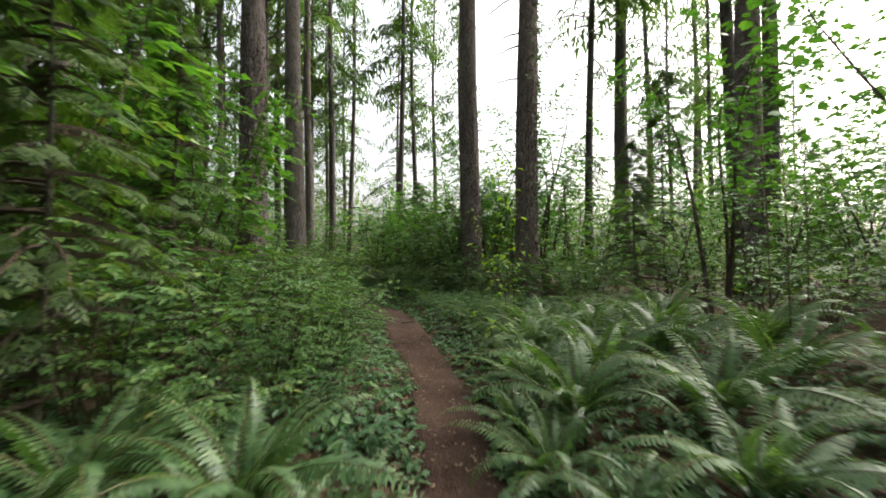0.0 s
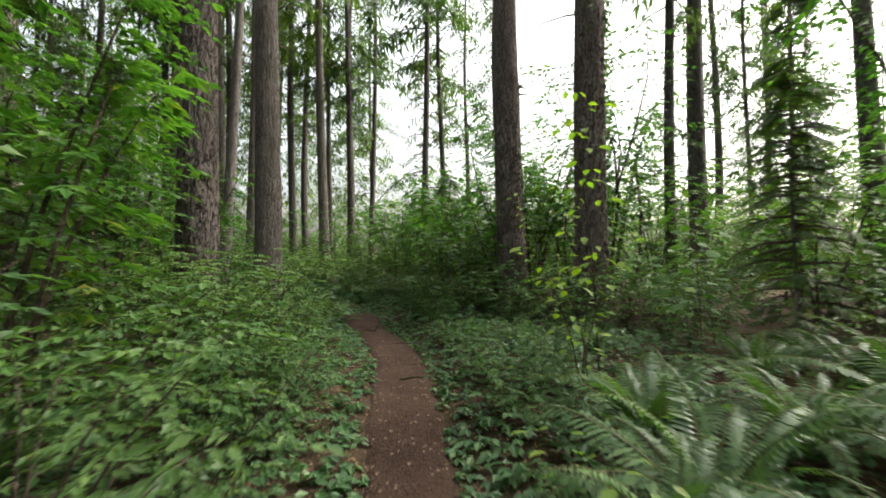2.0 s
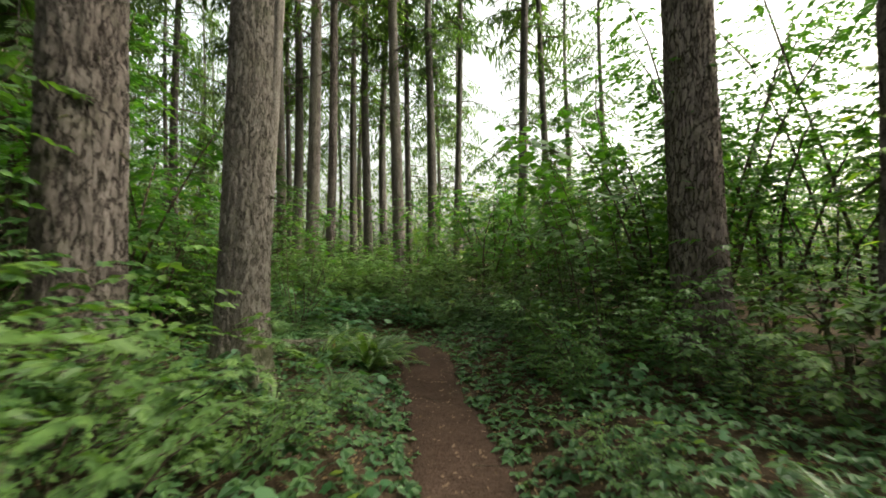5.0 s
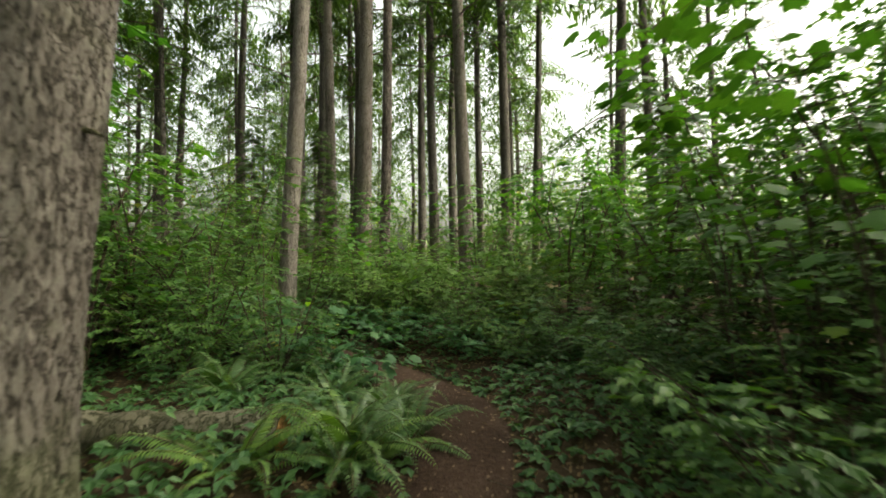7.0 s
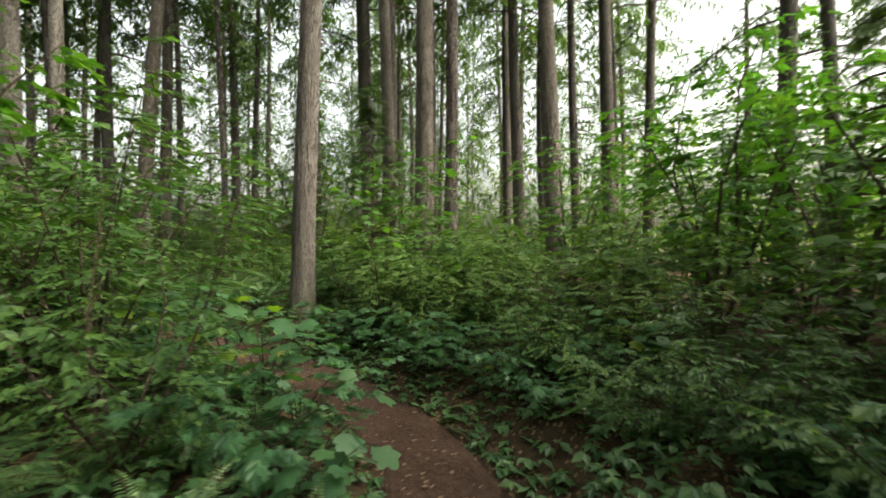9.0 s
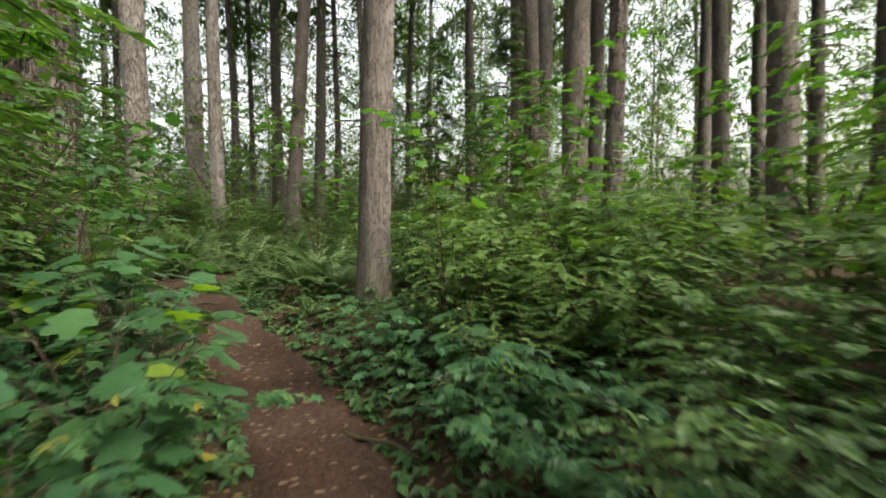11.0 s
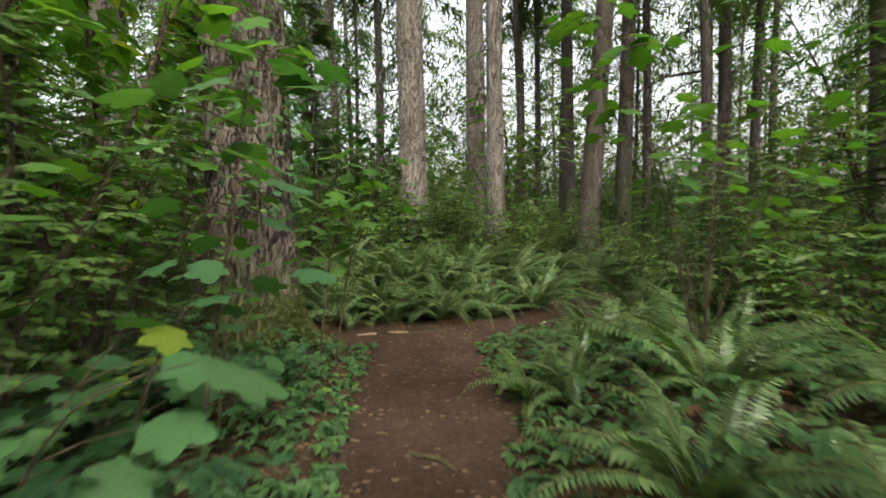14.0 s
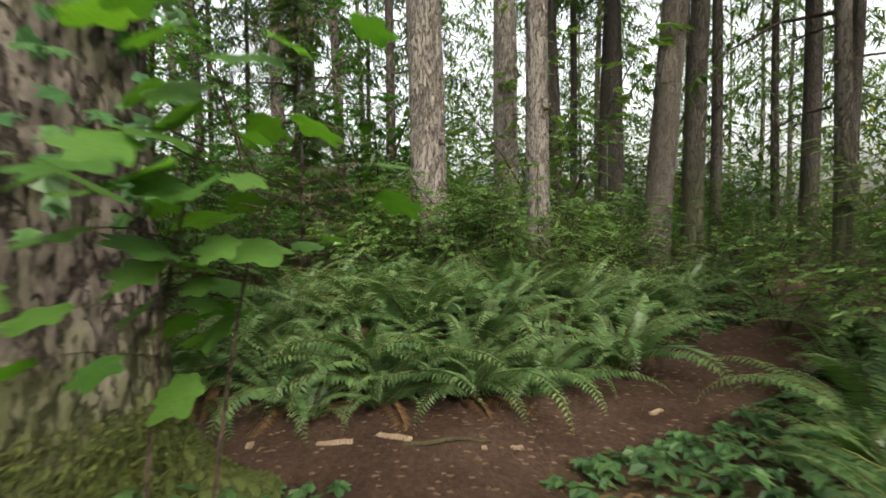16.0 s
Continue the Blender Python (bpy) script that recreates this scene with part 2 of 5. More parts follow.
def earth_mat(name, dark, mid, light, chip, chip_share):
    """Soil with crumbs, needles and small woody bits."""
    m, n, l, b = nodes_of(name)
    tc = n.new("ShaderNodeTexCoord")
    o = tc.outputs["Object"]
    big = noise_node(n, l, o, 1.3, 5, 0.65)
    small = noise_node(n, l, o, 26, 6, 0.75)
    su = n.new("ShaderNodeMath")
    su.operation = 'MULTIPLY_ADD'
    su.inputs[1].default_value = 0.5
    l.new(small.outputs["Fac"], su.inputs[0])
    h = n.new("ShaderNodeMath")
    h.operation = 'MULTIPLY'
    h.inputs[1].default_value = 0.5
    l.new(big.outputs["Fac"], h.inputs[0])
    l.new(h.outputs[0], su.inputs[2])
    r = ramp(n, [(0.34, dark), (0.5, mid), (0.66, light)])
    l.new(su.outputs[0], r.inputs[0])
    vo = n.new("ShaderNodeTexVoronoi")
    vo.inputs["Scale"].default_value, vo.inputs["Randomness"].default_value = 55, 1
    mp = n.new("ShaderNodeMapping")
    mp.inputs["Scale"].default_value = (1, 0.55, 1)
    mp.inputs["Rotation"].default_value = (0, 0, 0.7)
    l.new(o, mp.inputs["Vector"])
    l.new(mp.outputs[0], vo.inputs["Vector"])
    sep = n.new("ShaderNodeSeparateColor")
    l.new(vo.outputs["Color"], sep.inputs[0])
    gt = n.new("ShaderNodeMath")
    gt.operation = 'LESS_THAN'
    gt.inputs[1].default_value = chip_share
    l.new(sep.outputs[0], gt.inputs[0])
    mx = n.new("ShaderNodeMix")
    mx.data_type = 'RGBA'
    mx.inputs[7].default_value = (*chip, 1)
    l.new(gt.outputs[0], mx.inputs[0])
    l.new(r.outputs[0], mx.inputs[6])
    l.new(mx.outputs[2], b.inputs["Base Color"])
    b.inputs["Roughness"].default_value = 0.95
    b.inputs["Specular IOR Level"].default_value = 0.1
    bump = n.new("ShaderNodeBump")
    bump.inputs["Strength"].default_value, bump.inputs["Distance"].default_value = 1.0, 0.02
    l.new(small.outputs["Fac"], bump.inputs["Height"])
    bump2 = n.new("ShaderNodeBump")
    bump2.inputs["Strength"].default_value, bump2.inputs["Distance"].default_value = 0.7, 0.01
    l.new(vo.outputs["Distance"], bump2.inputs["Height"])
    l.new(bump.outputs[0], bump2.inputs["Normal"])
    l.new(bump2.outputs[0], b.inputs["Normal"])
    return m


FERN = leaf_mat("fern_green", (0.040, 0.085, 0.034), (0.078, 0.145, 0.056), (0.140, 0.220, 0.096), through_share=0.34, rough=0.36)
FERN_PALE = leaf_mat("pale_fern_green", (0.070, 0.130, 0.036), (0.115, 0.195, 0.056), (0.175, 0.265, 0.085), through_share=0.42, rough=0.42)
FERN_STALK = leaf_mat("fern_stalk", (0.05, 0.06, 0.02), (0.09, 0.09, 0.03), (0.12, 0.11, 0.04), through_share=0.05, rough=0.6)
FERN_DEAD = leaf_mat("dead_fern", (0.045, 0.025, 0.012), (0.085, 0.045, 0.02), (0.13, 0.075, 0.035), through_share=0.2, rough=0.8)
SHRUB = leaf_mat("shrub_leaf", (0.026, 0.064, 0.021), (0.055, 0.120, 0.035), (0.102, 0.182, 0.049), (0.22, 0.19, 0.04), 0.02, 0.38)
SHRUB_PALE = leaf_mat("pale_shrub_leaf", (0.044, 0.092, 0.028), (0.084, 0.155, 0.045), (0.140, 0.220, 0.070), (0.28, 0.24, 0.05), 0.02, 0.42)
MAPLE_LEAF = leaf_mat("maple_leaf", (0.030, 0.089, 0.022), (0.053, 0.133, 0.028), (0.090, 0.180, 0.035), (0.22, 0.18, 0.03), 0.015, 0.44)
YELLOW_LEAF = leaf_mat("yellowing_leaf", (0.085, 0.17, 0.03), (0.14, 0.235, 0.035), (0.20, 0.26, 0.04), (0.30, 0.23, 0.03), 0.1, 0.5)
BROAD_LEAF = leaf_mat("broad_leaf", (0.025, 0.076, 0.038), (0.043, 0.116, 0.049), (0.072, 0.155, 0.056), (0.30, 0.24, 0.04), 0.03, 0.38)
COVER = leaf_mat("ground_cover_leaf", (0.024, 0.064, 0.026), (0.048, 0.112, 0.042), (0.090, 0.165, 0.058), (0.20, 0.15, 0.05), 0.03, 0.3)
NEEDLE = leaf_mat("fir_needles", (0.026, 0.052, 0.018), (0.048, 0.088, 0.028), (0.085, 0.130, 0.038), through_share=0.42, rough=0.55)
TWIG = bark_mat("twig_bark", (0.03, 0.022, 0.016), (0.075, 0.055, 0.04), (0.13, 0.105, 0.08), 0.12, 0.4, 30)
BARK = bark_mat("fir_bark", (0.042, 0.033, 0.029), (0.088, 0.073, 0.066), (0.150, 0.131, 0.122), 0.10, 0.8, 9)
BARK_RED = bark_mat("red_fir_bark", (0.058, 0.044, 0.038), (0.125, 0.100, 0.090), (0.215, 0.178, 0.162), 0.08, 0.8, 9)
BARK_PALE = bark_mat("pale_bark", (0.085, 0.074, 0.067), (0.160, 0.145, 0.133), (0.245, 0.229, 0.213), 0.10, 0.6, 9)
BARK_GREY = bark_mat("grey_bark", (0.070, 0.060, 0.054), (0.115, 0.102, 0.093), (0.180, 0.163, 0.150), 0.10, 0.5, 16, 0.16, 0.008)
BARK_MOSS = bark_mat("mossy_fir_bark", (0.060, 0.049, 0.042), (0.108, 0.094, 0.083), (0.175, 0.158, 0.142), 0.14, 0.75, 14, 0.2, 0.012)
BARK_GREAT = bark_mat("great_fir_bark", (0.042, 0.034, 0.029), (0.082, 0.070, 0.061), (0.155, 0.139, 0.125), 0.34, 0.95, 8, 0.22, 0.03)
BARK_FAR = bark_mat("far_bark", (0.044, 0.039, 0.035), (0.076, 0.067, 0.061), (0.115, 0.106, 0.098), 0.14, 3.0, 8)
# far leaves are coloured brighter to stand in for backlight and haze
FAR_LEAF_LIT = leaf_mat("far_leaf_lit", (0.045, 0.085, 0.026), (0.085, 0.135, 0.038), (0.14, 0.19, 0.052), (0.24, 0.20, 0.05), 0.05, 0.5, 0.6)
MOSS = leaf_mat("moss", (0.035, 0.050, 0.012), (0.065, 0.085, 0.020), (0.105, 0.120, 0.030), through_share=0.2, rough=0.9)
SOIL = earth_mat("path_soil", (0.018, 0.011, 0.008), (0.049, 0.030, 0.022), (0.088, 0.057, 0.043), (0.144, 0.101, 0.072), 0.03)
LITTER = earth_mat("forest_litter", (0.022, 0.015, 0.010), (0.050, 0.034, 0.021), (0.095, 0.066, 0.040), (0.16, 0.11, 0.06), 0.10)
WOOD_CUT = bark_mat("cut_wood", (0.16, 0.07, 0.025), (0.30, 0.15, 0.055), (0.42, 0.25, 0.10), 0.02, 0.1, 16)
WOOD_CHIP = bark_mat("weathered_wood", (0.20, 0.15, 0.10), (0.34, 0.26, 0.18), (0.48, 0.39, 0.29), 0.0, 0.01, 30)
DEAD_LEAF = leaf_mat("fallen_leaf", (0.045, 0.026, 0.016), (0.085, 0.053, 0.033), (0.16, 0.115, 0.075), (0.28, 0.20, 0.07), 0.03, 0.15, 0.8)

# ---------------------------------------------------------------- the ground
MAIN = np.array([(0.1, -6), (0.0, -2), (0.0, 0), (0.08, 1.6), (0.1, 3.2), (-0.1, 5), (-0.5, 7), (-0.9, 9.15), (-1.3, 10.3), (-1.8, 11.4), (-2.2, 12.4),
                 (-2.6, 13.3), (-3.15, 14.12), (-4.05, 14.75), (-5.30, 15.00), (-6.69, 14.93), (-8.17, 14.77), (-9.73, 14.66), (-11.13, 14.50), (-12.09, 14.40)])
CROSS = np.array([(-12.01, 9.46), (-12.00, 11.36), (-11.94, 12.91), (-12.09, 14.40), (-12.70, 15.65), (-13.72, 17.02), (-15.08, 18.68), (-17.11, 20.64)])
RISE = [(0, -6, -0.1), (0, 0, 0), (0.1, 2.4, 0.15), (-0.2, 5.2, 0.26), (-0.9, 9.1, 0.34), (-1.7, 11.3, 0.36), (-2.15, 13.75, 0.48), (-3.03, 14.37, 0.39),
        (-4.28, 14.93, 0.41), (-5.68, 15.05, 0.52), (-7, 14.91, 0.59), (-8.16, 14.76, 0.7), (-9.36, 14.66, 0.66), (-12.36, 14.33, 0.66), (-16.64, 14.98, 0.75)]


def along(line, step=0.15):
    d = np.concatenate([[0], np.cumsum(np.linalg.norm(np.diff(line, axis=0), axis=1))])
    s = np.arange(0, d[-1], step)
    p = np.stack([np.interp(s, d, line[:, 0]), np.interp(s, d, line[:, 1])], 1)
    k = np.ones(9) / 9
    q = p.copy()
    for c in (0, 1):
        q[4:-4, c] = np.convolve(p[:, c], k, "valid")
    return q


MAIN_P, CROSS_P = along(MAIN), along(CROSS)
HALF_MAIN = 0.27 + 0.09 * np.clip((MAIN_P[:, 1] - 3.0) / 4.0, 0, 1) + 0.10 * np.exp(-((MAIN_P[:, 1] - 13.5) / 0.9) ** 2) * (MAIN_P[:, 0] > -3.9) + 0.20 * np.clip((-8.8 - MAIN_P[:, 0]) / 1.0, 0, 1)
PATHS = [(MAIN_P, HALF_MAIN), (CROSS_P, np.full(len(CROSS_P), 0.62))]


def path_gap(x, y):
    """How far a place lies outside the edge of the trodden path (negative: on it)."""
    x, y = np.asarray(x, float), np.asarray(y, float)
    best = np.full(x.shape, 1e9)
    for p, h in PATHS:
        for (a, b), w in zip(p[::2], h[::2]):
            best = np.minimum(best, np.hypot(x - a, y - b) - w)
    return best


def ground_z(x, y):
    x, y = np.atleast_1d(np.asarray(x, float)), np.atleast_1d(np.asarray(y, float))
    top, bot = np.zeros(x.shape), np.zeros(x.shape)
    for a, b, c in RISE:
        w = 1.0 / ((x - a) ** 2 + (y - b) ** 2 + 0.6) ** 2
        top += w * c
        bot += w
    z = top / bot
    g = path_gap(x, y)
    far = np.clip(g / 6, 0, 1)
    flat = np.stack([x.ravel(), y.ravel(), np.zeros(x.size)], 1)
    lump = (fbm(flat * 0.35, 3) - 0.5).reshape(x.shape)
    fine = (fbm(flat * 2.2, 5) - 0.5).reshape(x.shape)
    e = np.clip((g + 0.15) / 0.9, 0, 1)
    z = z - 0.03 + 0.16 * e * e * (3 - 2 * e) + lump * (0.10 + 0.5 * far) * np.clip(g + 0.3, 0, 1) + fine * 0.05 * np.clip(g + 0.6, 0.35, 1)
    for a, b, h, w in BANKS:
        z = z + h * np.exp(-((x - a) ** 2 + (y - b) ** 2) / w ** 2) * np.clip((g - 0.1) / 0.6, 0, 1)
    return z


BANKS = [(-14.02, 14.10, 0.30, 1.5), (-4.31, 16.71, 0.15, 1.7), (-0.4, 14.6, 0.25, 1.4), (-8.90, 16.68, 0.20, 1.4), (-3.6, 11.8, 0.15, 1.2)]


def gz(x, y):
    return float(ground_z(x, y)[0])


def spaced(lo, hi, step, out, growth=1.25):
    a = list(np.arange(lo, hi, step))
    s, p = step, lo
    left = []
    while p > -out:
        s *= growth
        p -= s
        left.append(p)
    s, p = step, a[-1]
    right = []
    while p < out:
        s *= growth
        p += s
        right.append(p)
    return np.array(left[::-1] + a + right)


gx, gy = spaced(-19, 5, 0.22, 600), spaced(-2, 20, 0.22, 600)
X, Y = np.meshgrid(gx, gy)
Z = np.zeros(X.shape)
near = (np.abs(X + 7) < 45) & (np.abs(Y - 9) < 45)
Z[near] = ground_z(X[near], Y[near])
Z[~near] = 0.5
nx, ny = len(gx), len(gy)
k = (np.arange(ny - 1)[:, None] * nx + np.arange(nx - 1)[None]).ravel()
ground = new("ground", mesh_np("ground", np.stack([X, Y, Z], -1).reshape(-1, 3), [np.stack([k, k + 1, k + nx + 1, k + nx], 1)], LITTER, True))
tagged(ground, "brown forest floor covered with needles and leaf litter", "ground", kind="structure")


def build_path(name, line, half, label):
    side = np.linspace(-1.15, 1.15, 19)
    d = norm(np.gradient(line, axis=0))
    nrm = np.stack([-d[:, 1], d[:, 0]], 1)
    wob = 1 + 0.35 * (vnoise(np.stack([line[:, 0] * 1.7, line[:, 1] * 1.7, np.zeros(len(line))], 1), 9) - 0.5)
    P = line[:, None] + side[None, :, None] * (half * wob)[:, None, None] * nrm[:, None]
    flat = P.reshape(-1, 2)
    z = ground_z(flat[:, 0], flat[:, 1]).reshape(P.shape[:2])
    z = z + 0.035 - 0.10 * np.clip(np.abs(side)[None] - 0.72, 0, 1) ** 1.2 * 2.2
    z += 0.02 * (fbm(np.concatenate([flat * 7, np.zeros((len(flat), 1))], 1), 12).reshape(z.shape) - 0.5)
    v = np.concatenate([P, z[..., None]], -1).reshape(-1, 3)
    w = len(side)
    kk = (np.arange(len(line) - 1)[:, None] * w + np.arange(w - 1)[None]).ravel()
    ob = new(name, mesh_np(name, v, [np.stack([kk, kk + 1, kk + w + 1, kk + w], 1)], SOIL, True))
    return tagged(ob, label, "path", kind="structure")


build_path("path", MAIN_P, HALF_MAIN, "narrow trodden path of reddish brown soil")
build_path("path_crossing", CROSS_P, np.full(len(CROSS_P), 0.62), "wider trodden brown path crossing the first")

# ---------------------------------------------------------------- conifers
def bark_trunk(r, height, lean, depth, seed, flare=0.10, fine_top=6.4, segs=104, dz=0.04, furrow=0.032, roots=0.0):
    """A tapered trunk whose bark is cut into upright plates."""
    z = np.concatenate([np.arange(-0.25, fine_top, dz), np.linspace(fine_top, height, 24)])
    a = np.arange(segs) / segs * 2 * np.pi
    A, ZZ = np.meshgrid(a, z)
    rad = r * (1 - 0.80 * np.clip(ZZ, 0, height) / height) + 0.01
    base = np.exp(-np.clip(ZZ, 0, None) / 0.32)
    rad = rad + flare * base * (1 + 0.5 * np.sin(A * 3 + seed) + 0.3 * np.sin(A * 5 + 2 * seed))
    if roots:
        rad = rad + roots * np.exp(-np.clip(ZZ, 0, None) / 0.16) * np.clip(np.sin(A * 3.0 + seed * 1.3), 0, 1) ** 2
    s = furrow
    q = np.stack([np.cos(A) * r / s, np.sin(A) * r / s, ZZ / (4.2 * s)], -1).reshape(-1, 3)
    warp = (fbm(q * 0.45, seed + 30, 2) - 0.5)[:, None] * np.array([[1.6, 1.6, 1.2]])
    n1 = 0.8 * vnoise(q + warp, seed) + 0.2 * vnoise(q * 2.7 + warp, seed + 3)
    plate = np.clip((np.abs(2 * n1 - 1) - 0.04) / 0.24, 0, 1)     # a furrow where the noise crosses its middle
    plate = plate * plate * (3 - 2 * plate)
    n2 = fbm(q * np.array([[2.4, 2.4, 4.5]]), seed + 7, 3) - 0.5
    disp = depth * 1.15 * (plate - 0.8) + depth * 0.6 * n2
    fade = np.clip((fine_top + 0.5 - ZZ) / 2.0, 0, 1).ravel()
    low = 0.02 * r / 0.3 * (fbm(q * 0.12, seed + 50, 2) - 0.5) * 2
    rad = rad.ravel() + disp * fade + low
    bend = 0.05 * np.sin(ZZ.ravel() * 0.35 + seed)
    v = np.stack([np.cos(A).ravel() * rad + lean[0] * ZZ.ravel() + bend - 0.05 * math.sin(seed), np.sin(A).ravel() * rad + lean[1] * ZZ.ravel(), ZZ.ravel()], 1)
    i = np.arange(len(z) - 1)[:, None] * segs
    j = np.arange(segs)[None]
    f = np.stack([i + j, i + (j + 1) % segs, i + segs + (j + 1) % segs, i + segs + j], -1).reshape(-1, 4)
    return v, f


def crown_mesh(name, height, first, reach, branches, seed, dead=0.35, sprays=13, spray=None, size=1.0):
    """Drooping limbs with flat sprays of needles; the lower limbs are bare."""
    g = np.random.default_rng(seed)
    bag = Bag()
    for b in range(branches):
        u = (b + g.random()) / branches
        h = first + (height - first) * u ** 0.85
        az = g.random() * 2 * np.pi
        bare = h < first + (height - first) * 0.30 and g.random() < dead * 2
        ln = reach * (1 - 0.8 * max(0, (h - first) / (height - first)) ** 1.3) * (0.55 + 0.6 * g.random()) * (0.65 if bare else 1)
        t = np.linspace(0, 1, 4)
        droop = 0.15 + 0.5 * g.random()
        out = np.stack([np.cos(az + 0.3 * t * (g.random() - 0.5)) * ln * t, np.sin(az + 0.3 * t * (g.random() - 0.5)) * ln * t,
                        h + ln * (0.12 * t - droop * t * t)], 1)
        v, f = tube(out, 0.028 * (1 - 0.85 * t) * (0.6 + ln / reach), 3)
        bag.add(v, f, 0)
        n = 0 if bare and g.random() < 0.6 else int(sprays * (0.5 + g.random() * 0.7) * (0.4 if bare else 1) * (1 if h < 15 else 0.4))
        if n < 2:
            continue
        tt = 0.25 + 0.75 * g.random(n)
        p = np.stack([np.interp(tt, t, out[:, c]) for c in range(3)], 1)
        side = np.where(g.random(n) < 0.5, 1, -1)
        ax = az + side * (0.5 + 0.7 * g.random(n))
        ax = np.where(tt > 0.93, az, ax)
        way = np.stack([np.cos(ax), np.sin(ax), -0.35 - 0.5 * g.random(n)], 1)
        up = np.stack([0.5 * (g.random(n) - 0.5), 0.5 * (g.random(n) - 0.5), np.ones(n)], 1)
        # sprays high up, mostly unseen, are enlarged to shade the ground
        high = h > 11 and height > 15
        sv, sf = leaves(SPRAY_FAR if high else SPRAY if spray is None else spray, p, way, up, (0.32 + 0.45 * g.random(n)) * (1.15 - 0.4 * tt) * ((2.9 if spray is None else 2.3) if high else size))
        bag.add(sv, sf, 1)
    return bag.mesh(name, [TWIG, NEEDLE])


sp_v, sp_f = [], []
for kk in range(4):
    for s in (1, -1):
        x0 = 0.1 + 0.2 * kk
        ll = 0.42 * (1 - 0.5 * kk / 4)
        q = len(sp_v)
        sp_v += [(x0, 0, 0), (x0 + ll * 0.45, s * ll * 0.42, -0.02), (x0 + ll * 0.85, s * ll * 0.75, -0.08), (x0 + ll * 0.62, s * ll * 0.30, -0.03)]
        sp_f += [(q, q + 3, q + 1), (q + 1, q + 3, q + 2)] if s > 0 else [(q, q + 1, q + 3), (q + 1, q + 2, q + 3)]
q = len(sp_v)
sp_v += [(0.0, 0.02, 0), (0.0, -0.02, 0), (1.0, 0, -0.10)]
sp_f += [(q, q + 1, q + 2)]
SPRAY = (np.array(sp_v), np.array(sp_f))

fv, ff = [], []
for kk in range(3):
    for s in (1, -1):
        x0, q = 0.08 + 0.28 * kk, len(fv)
        ll = 0.46 * (1 - 0.16 * kk)
        fv += [(x0, 0, 0), (x0 + 0.11, 0, 0), (x0 + ll * 0.75, s * ll * 0.72, -0.10 - 0.05 * kk)]
        ff += [(q, q + 1, q + 2)]
q = len(fv)
fv += [(0.0, 0.012, 0), (0.0, -0.012, 0), (1.1, 0, -0.16)]
ff += [(q, q + 1, q + 2)]
SPRAY_FAR = (np.array(fv), np.array(ff))
FAR_CROWNS = [crown_mesh("crown", 27, 5.5, 3.2, 58, 15, 0.35, 15, SPRAY_FAR, 1.5), crown_mesh("crown", 27, 3.5, 2.6, 60, 16, 0.4, 14, SPRAY_FAR, 1.4),
              crown_mesh("crown", 27, 7.0, 3.4, 56, 17, 0.3, 16, SPRAY_FAR, 1.55), crown_mesh("crown", 27, 2.5, 2.2, 60, 18, 0.45, 10, SPRAY_FAR, 1.4)]
CROWNS = [crown_mesh("crown", 27, 7.0, 3.2, 50, 11, 0.4, 9), crown_mesh("crown", 25, 5.5, 2.8, 54, 12, 0.4, 9), crown_mesh("crown", 29, 8.5, 3.0, 46, 13, 0.4, 9),
          crown_mesh("crown", 24, 4.0, 2.6, 78, 14, 0.5)]


def stub_mesh():
    t = np.linspace(0, 1, 5)
    v, f = tube(np.stack([t * 0.22, 0.02 * np.sin(t * 5), -0.05 * t * t], 1), 0.022 * (1 - 0.6 * t), 6)
    return mesh_np("branch_stub", v, [f], TWIG, True)


STUB = stub_mesh()


placed = []


def near_fir(x, y, r, lean, mat, seed, label, crown=0, stubs=6, rough=1.0, **kw):
    tree = new("fir_tree")
    placed.append((x, y))
    tree.location = (x, y, gz(x, y) - 0.02)
    tagged(tree, label, "tree", "tall firs of the wood")
    v, f = bark_trunk(r, 28, lean, 0.026 * rough * (r / 0.28) ** 0.6, seed, **kw)
    put("trunk", mesh_np("trunk", v, [f], mat, True), tree)
    put("crown", CROWNS[crown], tree, pose(lean[0] * 14, lean[1] * 14, 0, 0, 0, seed * 47))
    g = random.Random(seed)
    for _ in range(stubs):
        h, a = g.uniform(1.6, 6.5), g.uniform(0, 360)
        rr = r * (1 - 0.8 * h / 28) - 0.03
        put("branch_stub", STUB, tree, pose(lean[0] * h + rr * math.cos(radians(a)), lean[1] * h + rr * math.sin(radians(a)), h, 0, g.uniform(-15, 25), a)
            @ Matrix.Scale(g.uniform(0.5, 1.2), 4))
    return tree


near_fir(-4.06, 9.75, 0.29, (0.0, 0), BARK, 1, "tall fir with deeply furrowed grey-brown bark beside the path", 2, 7)
near_fir(-3.36, 10.62, 0.215, (-0.05, 0.11), BARK_MOSS, 2, "leaning fir with grey scaly bark and lichen", 0, 6, rough=0.75, dz=0.035, segs=120, furrow=0.022)
near_fir(0.86, 13.05, 0.29, (-0.015, 0.0), BARK_RED, 3, "tall fir with reddish brown furrowed bark", 2, 6, segs=90, dz=0.06)
near_fir(2.16, 11.72, 0.295, (0.0, 0.0), BARK_RED, 4, "stout fir with dark reddish furrowed bark and ivy", 1, 6, segs=100, dz=0.05)
near_fir(-7.30, 16.08, 0.148, (0.028, 0.02), BARK_GREY, 5, "slender pale grey fir standing at the path", 0, 5, rough=0.5, dz=0.04, segs=90, furrow=0.016, flare=0.035)
